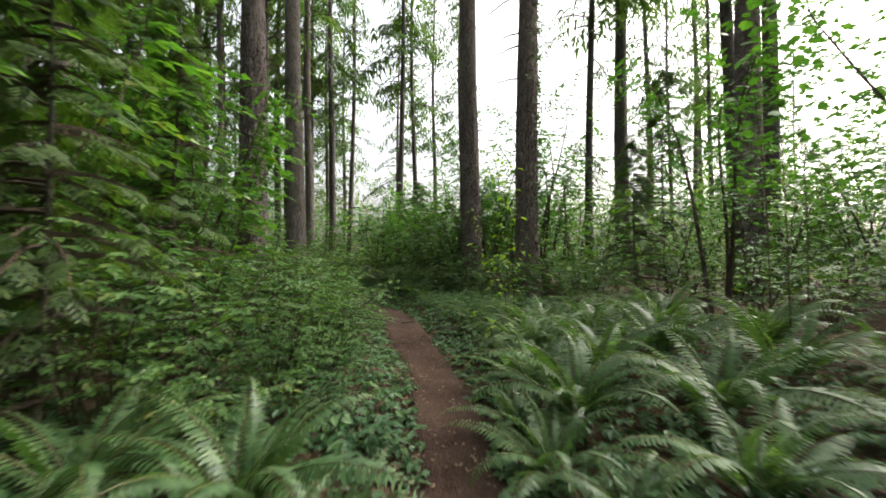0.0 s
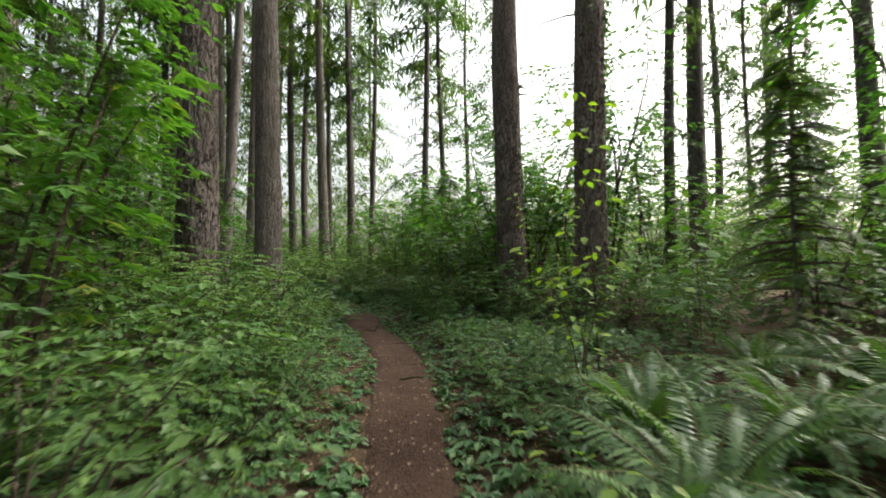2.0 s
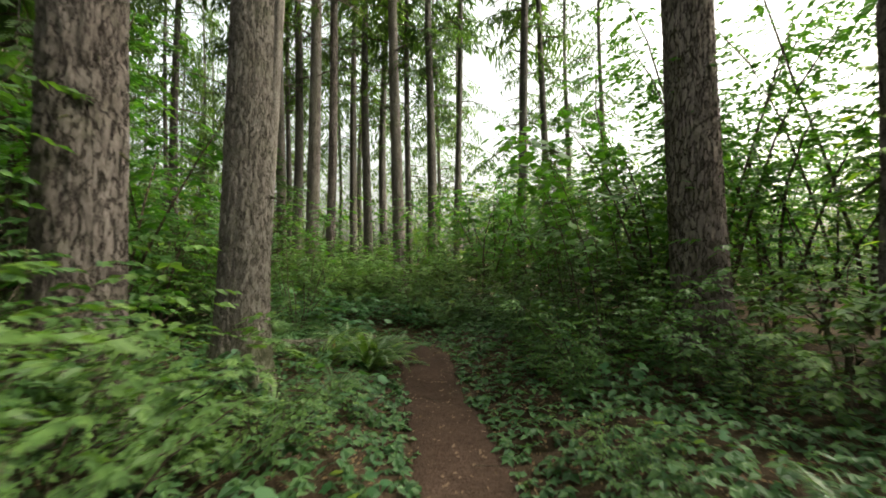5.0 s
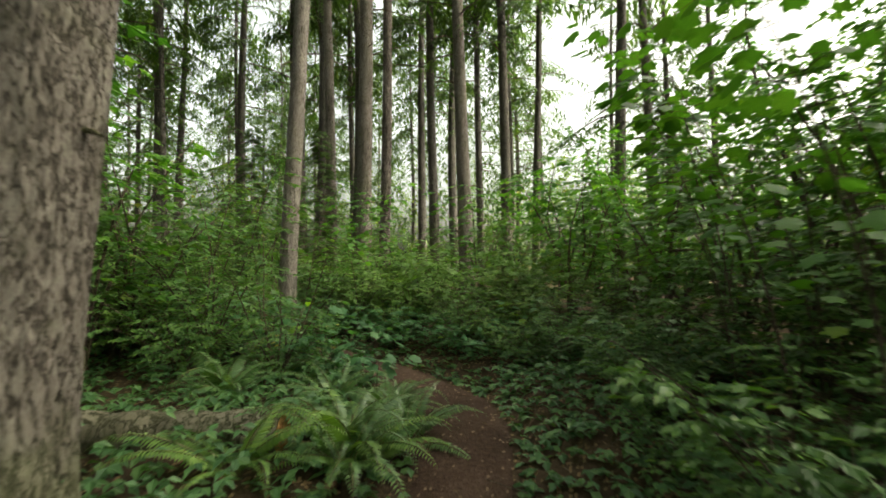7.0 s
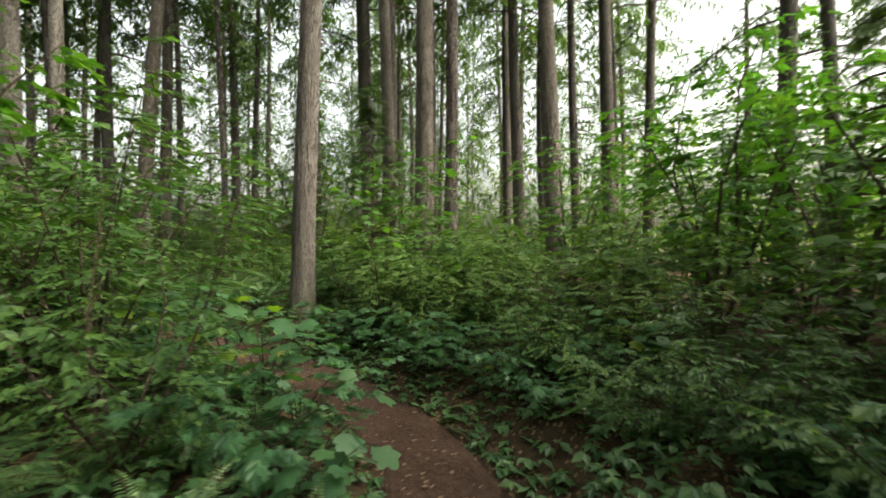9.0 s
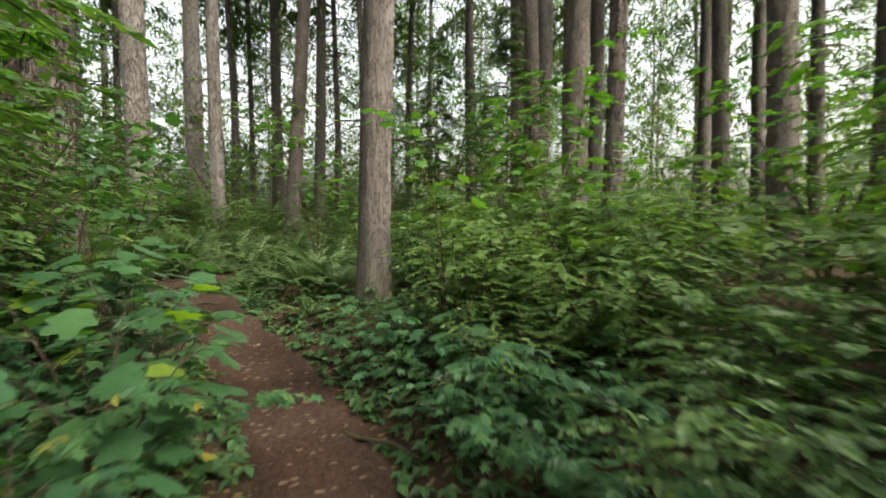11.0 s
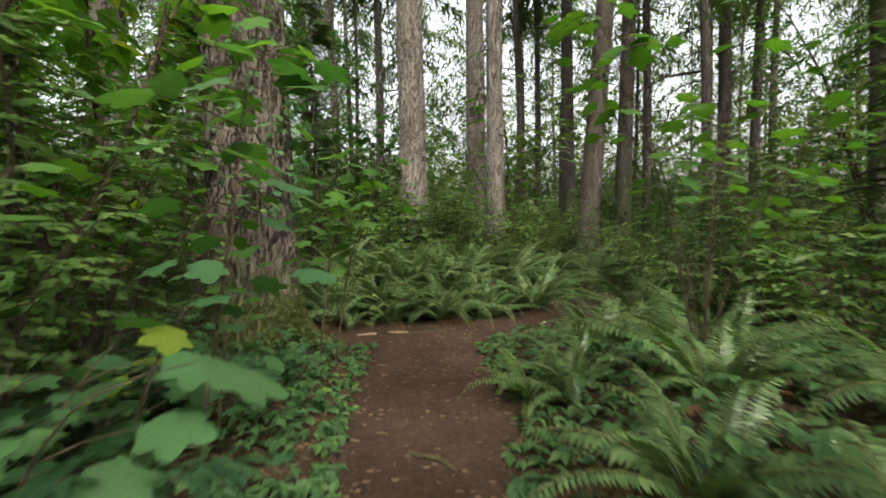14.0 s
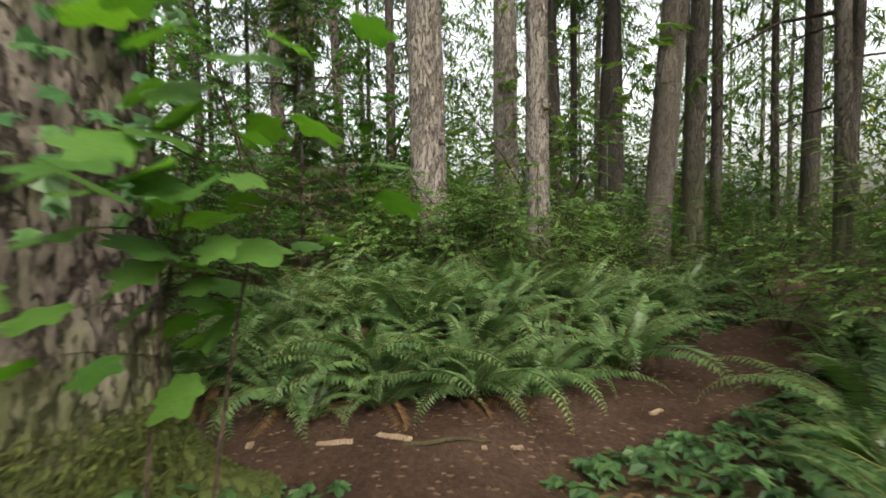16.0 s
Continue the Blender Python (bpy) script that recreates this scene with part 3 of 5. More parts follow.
near_fir(-11.01, 12.97, 0.360, (0.0, 0.0), BARK_GREAT, 6, "massive fir with scaly bark and a mossy foot", 2, 8, dz=0.033, segs=150, flare=0.15, furrow=0.030, roots=0.35)
near_fir(-16.66, 13.78, 0.294, (0.0, -0.01), BARK_PALE, 7, "fir with pale deeply fissured bark", 0, 9, segs=84, dz=0.07)
near_fir(-19.91, 15.13, 0.285, (0.0, 0.0), BARK_PALE, 8, "straight pale fir with fissured bark", 2, 6, segs=72, dz=0.08)
near_fir(-16.50, 15.46, 0.173, (0.0, 0.0), BARK_PALE, 9, "slim fir with smooth pale grey bark", 0, 6, segs=44, dz=0.09)
near_fir(-17.75, 17.58, 0.225, (0.0, 0.075), BARK_MOSS, 10, "leaning fir with rough brown bark", 1, 9, segs=60, dz=0.08)
near_fir(-8.56, 20.20, 0.21, (0.0, 0.0), BARK_MOSS, 11, "straight brown fir among undergrowth", 0, 5, segs=44, dz=0.09)
near_fir(-8.27, 20.75, 0.15, (0.01, 0.0), BARK, 12, "thin fir close beside a thicker one", 2, 4, segs=44, dz=0.09)
near_fir(-9.81, 20.40, 0.15, (-0.02, 0.0), BARK_MOSS, 13, "thin slightly leaning fir", 0, 4, segs=44, dz=0.09)
near_fir(-6.48, 22.60, 0.22, (-0.02, 0.0), BARK_MOSS, 14, "dark fir behind a thicket", 1, 5, segs=44, dz=0.09)
near_fir(7.82, 19.79, 0.33, (0.0, 0.0), BARK_FAR, 15, "dark fir against the bright sky", 1, 4, segs=44, dz=0.09)
near_fir(8.3, 12.3, 0.36, (0.0, 0.0), BARK_RED, 16, "stout reddish fir catching low sunlight", 2, 4, segs=60, dz=0.08)
near_fir(12.2, 17.0, 0.33, (0.0, 0.0), BARK_FAR, 17, "dark fir standing close to another", 0, 4, segs=44, dz=0.09)

# the wood around: slender trunks that share a few meshes
def far_trunk(name, r, height, seed):
    z = np.linspace(-0.3, height, 22)
    a = np.arange(12) / 12 * 2 * np.pi
    A, ZZ = np.meshgrid(a, z)
    rad = r * (1 - 0.82 * np.clip(ZZ, 0, height) / height) + 0.01 + 0.25 * r * np.exp(-np.clip(ZZ, 0, None) / 0.4)
    rad = rad * (1 + 0.10 * (vnoise(np.stack([np.cos(A) * 2, np.sin(A) * 2, ZZ * 0.8], -1).reshape(-1, 3), seed).reshape(rad.shape) - 0.5))
    v = np.stack([np.cos(A) * rad + 0.12 * np.sin(ZZ * 0.22 + seed), np.sin(A) * rad + 0.1 * np.sin(ZZ * 0.3 + 2 * seed), ZZ], -1).reshape(-1, 3)
    i = np.arange(len(z) - 1)[:, None] * 12
    j = np.arange(12)[None]
    f = np.stack([i + j, i + (j + 1) % 12, i + 12 + (j + 1) % 12, i + 12 + j], -1).reshape(-1, 4)
    return mesh_np(name, v, [f], BARK_FAR, True)


FAR_FIRS = []
for kk, (r, h, c) in enumerate(((0.17, 25, 0), (0.21, 27, 2), (0.13, 23, 1), (0.24, 28, 2), (0.10, 21, 3), (0.15, 24, 1))):
    t0 = new("slender_fir")
    tagged(t0, "slender straight fir with thin drooping limbs", "tree", "slender firs of the wood")
    put("trunk", far_trunk("trunk", r, h, kk), t0)
    put("crown", FAR_CROWNS[c], t0, Matrix.Scale(h / 27, 4) @ pose(0, 0, 0, 0, 0, 60 * kk))
    FAR_FIRS.append(t0)
# trunks whose places are known: x, y, kind
KNOWN = [(-1.5, 23.6, 2), (-0.85, 43, 3), (1.6, 42, 3), (13.5, 30, 3), (20, 36, 3), (-12.4, 22.9, 3), (-15.99, 19.26, 4),
         (-19.38, 19.07, 1), (-21.04, 20.13, 2), (-21.81, 22.70, 1), (-21.40, 23.62, 5), (-23.02, 16.64, 2), (-25.11, 17.56, 2), (-25.29, 18.70, 5), (-22.59, 10.37, 5), (-23.80, 11.58, 0),
         (-12.07, 24.61, 1), (-13.88, 23.44, 3), (-15.11, 24.39, 1), (-32.04, 17.62, 3), (-9.5, 14.2 + 12, 1), (-7.6, 13.5 + 13, 5), (-5.4, 27, 5)]
used = list(FAR_FIRS)


def far_fir(x, y, kind, turn, size=1.0):
    m = pose(x, y, gz(x, y) if abs(x + 7) < 45 and abs(y - 9) < 45 else 0.5, 0, 0, turn) @ Matrix.Scale(size, 4)
    if FAR_FIRS[kind] in used:
        used.remove(FAR_FIRS[kind])
        FAR_FIRS[kind].matrix_basis = m
    else:
        copy_thing(FAR_FIRS[kind], pose(*m.translation, 0, 0, turn)).scale = (size, size, size)
    placed.append((x, y))


g = random.Random(21)
for x, y, kind in KNOWN:
    far_fir(x, y, kind, g.uniform(0, 360))


def gap_far(x, y):
    return float(path_gap(np.array([x]), np.array([y]))[0])


def open_sky(x, y):
    """The clearing beyond the firs, ahead of the first part of the walk."""
    b = math.degrees(math.atan2(x - 0, y - 2))
    return -12 < b < 50 and math.hypot(x, y - 2) > 16


count = 0
for _ in range(1500):
    x, y = g.uniform(-34, -9), g.uniform(-9, 10.5)
    if gap_far(x, y) < 2.6 or min(math.hypot(x - a, y - b) for a, b in placed) < 1.5:
        continue
    far_fir(x, y, g.choice((0, 2, 4, 5, 5, 1)), g.uniform(0, 360), g.uniform(0.8, 1.1))
    count += 1
    if count >= 22:
        break
count = 0
for _ in range(5000):
    x, y = g.uniform(-52, 34), g.uniform(-20, 52)
    # unseen firs behind the start: a few are kept only to block light
    if y < -5 and g.random() < 0.75:
        continue
    d = float(path_gap(np.array([x]), np.array([y]))[0])
    if d < 4.2 or min(math.hypot(x - a, y - b) for a, b in placed) < 1.7:
        continue
    if -17 < x < 6 and 8 < y < 19.5 and d < 6.5:
        continue
    if -19 < x < -11.5 and 8.5 < y < 20:
        continue
    if open_sky(x, y) and g.random() < 0.78:
        continue
    if math.hypot(x + 6, y - 9) > 26 and g.random() < 0.35:
        continue
    far_fir(x, y, g.choice((0, 0, 1, 2, 2, 3, 4, 4, 5, 5)), g.uniform(0, 360), g.uniform(0.85, 1.12))
    count += 1
    if count >= 90:
        break


# ---------------------------------------------------------------- ferns
def frond_mesh(name, rise, arch, leafy, stalk, seed, pairs=32):
    """One arching pinnate frond, 1 m along its stalk, leaving the crown along +x."""
    g = np.random.default_rng(seed)
    t = np.linspace(0, 1, 11)
    ang = radians(rise) - radians(arch) * t ** 1.25 - radians(34) * np.clip((t - 0.62) / 0.38, 0, 1) ** 1.5
    step = np.stack([np.cos(ang), 0.04 * np.sin(3 * t + seed), np.sin(ang)], 1) / 10
    line = np.concatenate([[[0, 0, 0]], np.cumsum(step[:-1], axis=0)])
    bag = Bag()
    v, f = tube(line, 0.0045 * (1.25 - t), 3)
    bag.add(v, f, 0)
    d = norm(np.gradient(line, axis=0))
    tt = np.linspace(0.14, 0.99, pairs)
    p = np.stack([np.interp(tt, t, line[:, c]) for c in range(3)], 1)
    dd = norm(np.stack([np.interp(tt, t, d[:, c]) for c in range(3)], 1))
    side = np.tile(np.array([[0, 1.0, 0]]), (pairs, 1))
    up = norm(np.cross(dd, side))
    ln = 0.132 * np.clip((tt - 0.06) * 6, 0, 1) ** 0.6 * np.clip((1.03 - tt) * 1.55, 0, 1) ** 0.75 * (0.9 + 0.2 * g.random(pairs))
    for s in (1, -1):
        way = side * s + dd * (0.22 + 0.25 * tt[:, None]) - up * (0.10 + 0.22 * g.random((pairs, 1)))
        v, f = leaves(PINNA, p, way, up + 0.25 * s * dd, ln)
        bag.add(v, f, 1)
    return bag.mesh(name, [stalk, leafy])


PINNA = (np.array([(0.02, 0.07, 0), (1, 0.02, -0.10), (0.42, -0.12, 0.0), (0.30, 0.13, 0.02)]), np.array([(0, 2, 3), (3, 2, 1)]))
FRONDS = [frond_mesh("frond", 66, 96, FERN, FERN_STALK, 1), frond_mesh("frond", 50, 84, FERN, FERN_STALK, 2), frond_mesh("frond", 78, 80, FERN, FERN_STALK, 3),
          frond_mesh("frond", 38, 66, FERN, FERN_STALK, 4), frond_mesh("frond", 64, 125, FERN, FERN_STALK, 5)]
PALE_FRONDS = [frond_mesh("frond", 52, 70, FERN_PALE, FERN_STALK, 8, 36), frond_mesh("frond", 40, 74, FERN_PALE, FERN_STALK, 9, 36), frond_mesh("frond", 62, 88, FERN_PALE, FERN_STALK, 10, 36)]
DEAD_FROND = frond_mesh("frond", 20, 60, FERN_DEAD, FERN_DEAD, 6)
FERN_LABELS = ("large sword fern with arching dark green fronds", "sword fern with fronds spread wide and low", "young upright fern with light green fronds", "lacy fern with broad yellowish green fronds")


def fern_template(kind, seed):
    g = random.Random(seed)
    fern = new("fern")
    tagged(fern, FERN_LABELS[kind], "fern", "sword ferns beside the path")
    n = (17, 14, 9, 12)[kind]
    for q in range(n):
        inner = q % 3 == 0
        me = g.choice(PALE_FRONDS) if kind == 3 else FRONDS[g.choice((0, 2) if inner else ((0, 1, 4), (1, 3, 4), (2, 0, 0))[kind])]
        ln = g.uniform(0.75, 1.1) * (0.9 if inner else 1.0)
        put("frond", me, fern, pose(0.03 * math.cos(q), 0.03 * math.sin(q), 0, g.uniform(-12, 12), g.uniform(-8, 10), 360 * q / n + g.uniform(-14, 14))
            @ Matrix.Diagonal((ln, ln * g.uniform(0.85, 1.1), ln * g.uniform(0.85, 1.05), 1)))
    for q in range((3, 2, 0, 1)[kind]):
        put("frond", DEAD_FROND, fern, pose(0, 0, 0.05, g.uniform(-20, 20), 5, g.uniform(0, 360)) @ Matrix.Scale(0.7, 4), "withered brown frond")
    return fern


FERNS = [fern_template(0, 1), fern_template(1, 2), fern_template(2, 3), fern_template(0, 4), fern_template(3, 5)]
fresh_ferns = list(FERNS)
taken = [(-1.7, 12.2, 0.4), (-1.85, 13.0, 0.45), (-2.1, 13.7, 0.45), (-2.6, 14.2, 0.45), (-3.3, 14.6, 0.4)]      # kept clear for walking


def stand(templates, fresh, index, x, y, size, turn, sink=0.02):
    """Stand a plant at x, y: the template itself the first time, a copy after that."""
    t0 = templates[index]
    z = gz(x, y) - sink
    if t0 in fresh:
        fresh.remove(t0)
        t0.matrix_basis = pose(x, y, z, 0, 0, turn)
        t0.scale = (size, size, size)
        return t0
    ob = copy_thing(t0, pose(x, y, z, 0, 0, turn))
    ob.scale = (size, size, size)
    return ob


# x, y, size, kind
FERNS_START = [(-0.95, 2.15, 0.85, 0), (-0.62, 1.55, 0.62, 1), (-1.75, 2.2, 0.85, 1), (-1.35, 1.35, 0.7, 3), (0.95, 3.35, 0.9, 3), (1.45, 4.3, 1.05, 0), (1.15, 5.4, 0.95, 1),
               (1.95, 3.3, 1.0, 0), (2.3, 4.9, 1.05, 3), (2.9, 3.9, 1.0, 1), (2.0, 6.1, 0.95, 0), (3.1, 6.6, 1.0, 1), (1.5, 2.25, 0.8, 1), (0.85, 2.1, 0.45, 2),
               (3.6, 5.2, 1.0, 3), (2.9, 2.6, 0.9, 0)]
FERNS_MIDDLE = [(-2.85, 12.85, 0.75, 1), (-3.2, 13.2, 0.7, 3), (0.75, 7.55, 0.5, 1), (1.5, 8.8, 0.6, 3), (0.6, 9.6, 0.55, 2), (-2.95, 12.2, 0.85, 3), (-2.78, 12.0, 0.82, 1), (-2.55, 10.75, 0.6, 1), (-3.6, 12.9, 0.7, 0),
                (-3.35, 13.3, 0.62, 1), (-4.3, 12.4, 0.8, 3), (-4.6, 13.3, 0.75, 0), (1.9, 10.2, 0.6, 1), (-2.6, 11.2, 0.4, 2)]
FERNS_TURN = [(-7.96, 15.88, 0.7, 3), (-8.54, 15.66, 0.8, 0), (-9.20, 16.06, 0.85, 3), (-8.89, 16.77, 0.85, 0), (-9.87, 16.49, 0.8, 1), (-7.60, 15.51, 0.45, 1), (-9.89, 15.54, 0.72, 1),
              (-10.43, 15.84, 0.85, 0), (-10.14, 16.34, 0.9, 3), (-10.84, 16.21, 0.75, 1), (-8.01, 16.97, 0.8, 1), (-11.35, 16.34, 0.7, 0), (-6.42, 16.25, 0.6, 1)]
FERNS_END = [(-13.00, 12.56, 0.75, 1), (-12.91, 13.24, 0.8, 0), (-13.04, 13.90, 0.85, 3), (-13.12, 14.51, 0.85, 0), (-13.35, 15.01, 0.75, 1), (-13.79, 13.57, 0.8, 3), (-13.99, 14.44, 0.8, 1),
             (-14.26, 15.50, 0.8, 0), (-14.82, 16.23, 0.85, 3), (-13.60, 12.69, 0.8, 0), (-15.54, 17.06, 0.85, 1), (-15.85, 16.31, 0.8, 0), (-14.63, 13.97, 0.85, 0), (-12.79, 11.85, 0.75, 3)]
FERNS_END_2 = [(-16.60, 18.00, 0.85, 0), (-15.08, 15.04, 0.8, 1), (-14.56, 12.58, 0.85, 1), (-15.20, 13.32, 0.8, 3), (-12.56, 13.91, 0.5, 1), (-12.67, 13.49, 0.45, 2), (-12.93, 17.23, 0.7, 1),
               (-13.82, 18.07, 0.8, 0), (-11.85, 16.63, 0.75, 1), (-15.80, 14.57, 0.9, 0), (-12.24, 17.26, 0.8, 3)]
g = random.Random(5)
FERNS_START = [(x, y, size * 1.3, kind) for x, y, size, kind in FERNS_START]
FERNS_TURN = [(x, y, size * 1.1, kind) for x, y, size, kind in FERNS_TURN]
FERNS_END = [(x + (0.42 if x < -12.6 and y < 15.4 else 0.1), y, size * 1.4, kind) for x, y, size, kind in FERNS_END + FERNS_END_2]
FERNS_MORE = [(-13.40, 13.02, 0.8, 1), (-13.41, 14.14, 0.9, 1), (-13.63, 14.68, 0.85, 3), (-14.25, 13.25, 0.9, 1), (-14.21, 14.98, 0.85, 1), (-13.38, 12.06, 0.8, 1), (-14.68, 15.79, 0.85, 1),
              (-15.13, 16.69, 0.9, 1), (-14.15, 12.20, 0.9, 0), (-16.12, 17.45, 0.9, 1), (-14.83, 13.64, 0.9, 0), (-12.74, 15.01, 0.4, 2), (2.6, 7.6, 0.9, 0), (3.6, 8.4, 0.9, 1),
              (1.7, 7.3, 0.75, 1), (4.4, 6.4, 1.0, 0), (1.25, 6.5, 1.15, 0), (2.5, 5.7, 1.0, 1), (4.0, 4.0, 1.0, 1), (3.3, 7.4, 0.95, 3),
              (-2.85, 12.2, 1.0, 4), (-2.72, 10.2, 0.62, 4), (-3.15, 11.55, 0.8, 4), (-0.58, 0.95, 0.7, 1), (-0.45, 1.8, 0.72, 1), (0.55, 3.4, 0.7, 1), (0.62, 2.7, 0.8, 1), (0.78, 4.1, 0.95, 0), (0.85, 5.1, 0.9, 3), (0.7, 1.6, 0.6, 3),
              (-10.0, 15.3, 0.6, 4)]
FERNS_MORE += [(-12.75 - 0.55 * (q % 3) - 0.3 * max(0, q - 9) / 3, 12.5 + 0.22 * q, 1.0 + 0.12 * (q % 4), (0, 3, 1, 0)[q % 4]) for q in range(18)]
for spot in FERNS_START + FERNS_MIDDLE + FERNS_TURN + FERNS_END + FERNS_MORE:
    stand(FERNS, fresh_ferns, spot[3], spot[0], spot[1], spot[2], g.uniform(0, 360))
    taken.append((spot[0], spot[1], 0.45 * spot[2]))

# ---------------------------------------------------------------- bushes
def bush_meshes(seed, stems, height, spread, twigs, per_twig, tpl, size, leaf, flatness=0.5, bare=0.25, stem_r=0.006, reach=1.0, bare_twigs=True):
    """Stems with side twigs, and the leaves along them: (one bag a stem, foliage mesh)."""
    g = np.random.default_rng(seed)
    foil, canes = Bag(), []
    for s in range(stems):
        wood = Bag()
        canes.append(wood)
        az = 2 * np.pi * (s + 0.7 * g.random()) / stems
        h = height * (0.65 + 0.4 * g.random())
        out = spread * (0.35 + 0.65 * g.random())
        t = np.linspace(0, 1, 6)
        wig = 0.05 * h * np.sin(t * 5 + g.random() * 6)
        line = np.stack([np.cos(az) * out * t ** 1.4 + wig, np.sin(az) * out * t ** 1.4 - wig * 0.6, h * t - 0.12 * h * t ** 3], 1)
        v, f = tube(line, stem_r * (height ** 0.5) * (1.25 - t), 4)
        wood.add(v, f)
        n = twigs
        tt = bare + (1 - bare) * (np.arange(n) + g.random(n)) / n
        p0 = np.stack([np.interp(tt, t, line[:, c]) for c in range(3)], 1)
        a2 = az + g.normal(0, 1.25, n)
        ln = reach * (0.20 + 0.26 * g.random(n)) * spread ** 0.6 * (1.15 - 0.5 * tt)
        d2 = np.stack([np.cos(a2), np.sin(a2), flatness * (0.1 + 0.7 * g.random(n))], 1)
        for q in range(n):
            u = np.array([0, 1.0])[:, None]
            tw = p0[q] + u * ln[q] * d2[q] - np.array([[0, 0, 1]]) * 0.25 * ln[q] * u ** 2
            if bare_twigs:
                wood.add(*tube(tw, np.array([0.003, 0.001]) * height ** 0.4, 3))
            m = per_twig
            w = (np.arange(m) + g.random(m)) / m
            pos = p0[q] + (w * ln[q])[:, None] * d2[q] - np.array([[0, 0, 1]]) * (0.25 * ln[q] * w ** 2)[:, None]
            sd = np.where(np.arange(m) % 2 == 0, 1, -1)
            aa = a2[q] + sd * (0.95 + 0.3 * g.normal(0, 1, m)) * (1 - 0.6 * w)
            way = np.stack([np.cos(aa), np.sin(aa), -0.15 - 0.35 * g.random(m)], 1)
            up = np.stack([g.normal(0, 0.32, m), g.normal(0, 0.32, m), np.ones(m)], 1)
            v, f = leaves(tpl, pos, way, up, size * (0.65 + 0.6 * g.random(m)))
            foil.add(v, f)
    return canes, foil.mesh("foliage", leaf)


def bush_template(name, label, category, group, **kw):
    ob = new(name)
    tagged(ob, label, category, group)
    canes, foil = bush_meshes(**kw)
    if kw["stems"] < 6 and kw.get("bare_twigs", True):
        twiglets = Bag()
        for c in canes:
            put("stem", mesh_np("stem", c.v[0], [c.f[0]], TWIG), ob)
            for v, f in zip(c.v[1:], c.f[1:]):
                twiglets.add(v, f - f.min())
        put("branchwork", twiglets.mesh("branchwork", TWIG), ob)
    else:
        whole = Bag()
        for c in canes:
            for v, f in zip(c.v, c.f):
                whole.add(v, f - f.min())
        put("branchwork", whole.mesh("branchwork", TWIG), ob)
    put("foliage", foil, ob)
    return ob


BUSHES = [
    bush_template("shrub", "leafy green shrub with small oval leaves", "shrub", "undergrowth shrubs", seed=1, stems=10, height=1.15, spread=0.75, twigs=12, per_twig=15, tpl=OVATE, size=0.048, leaf=SHRUB),
    bush_template("shrub", "loose light green shrub with small oval leaves", "shrub", "undergrowth shrubs", seed=2, stems=9, height=1.25, spread=0.7, twigs=13, per_twig=15, tpl=OVATE, size=0.042, leaf=SHRUB_PALE),
    bush_template("shrub", "dense dark green shrub on thin brown stems", "shrub", "undergrowth shrubs", seed=3, stems=11, height=0.95, spread=0.85, twigs=11, per_twig=14, tpl=OVATE, size=0.054, leaf=SHRUB),
    bush_template("shrub", "spreading pale shrub with layered twigs", "shrub", "undergrowth shrubs", seed=4, stems=9, height=1.05, spread=0.95, twigs=13, per_twig=16, tpl=OVATE, size=0.040, leaf=SHRUB_PALE, flatness=0.15),
    bush_template("bramble", "sprawling bramble with toothed green leaves", "bramble", "undergrowth brambles", seed=5, stems=9, height=0.85, spread=1.0, twigs=9, per_twig=7, tpl=MAPLE_SMALL, size=0.095, leaf=BROAD_LEAF),
]
SAPLINGS = [
    bush_template("maple_sapling", "young maple with flat layers of bright green leaves", "sapling", "maple saplings", seed=11, stems=5, height=3.2, spread=1.2, twigs=22, per_twig=9, tpl=MAPLE_SMALL, size=0.105, leaf=MAPLE_LEAF, flatness=0.1, bare=0.22, stem_r=0.009),
    bush_template("maple_sapling", "slender maple sapling with sunlit green leaves", "sapling", "maple saplings", seed=12, stems=4, height=4.4, spread=1.3, twigs=26, per_twig=9, tpl=MAPLE_SMALL, size=0.10, leaf=MAPLE_LEAF, flatness=0.12, bare=0.3, stem_r=0.009),
    bush_template("hazel_bush", "tall airy bush with yellowish green oval leaves", "bush", "tall bushes", seed=13, stems=8, height=3.0, spread=1.2, twigs=20, per_twig=14, tpl=OVATE, size=0.075, leaf=SHRUB_PALE, flatness=0.15, bare=0.15, stem_r=0.007),
    bush_template("hazel_bush", "tall dark green bush with oval leaves", "bush", "tall bushes", seed=14, stems=8, height=2.6, spread=1.2, twigs=20, per_twig=14, tpl=OVATE, size=0.068, leaf=SHRUB, flatness=0.15, bare=0.12, stem_r=0.007),
]
SAPLINGS.append(bush_template("salmonberry_bush", "waist-high bush with pale green toothed leaves", "bush", "berry bushes", seed=15, stems=9, height=1.7, spread=1.0, twigs=12, per_twig=6,
                              tpl=MAPLE_SMALL, size=0.11, leaf=SHRUB_PALE, flatness=0.2, bare=0.2, stem_r=0.005))
fresh_b, fresh_s = list(BUSHES), list(SAPLINGS)
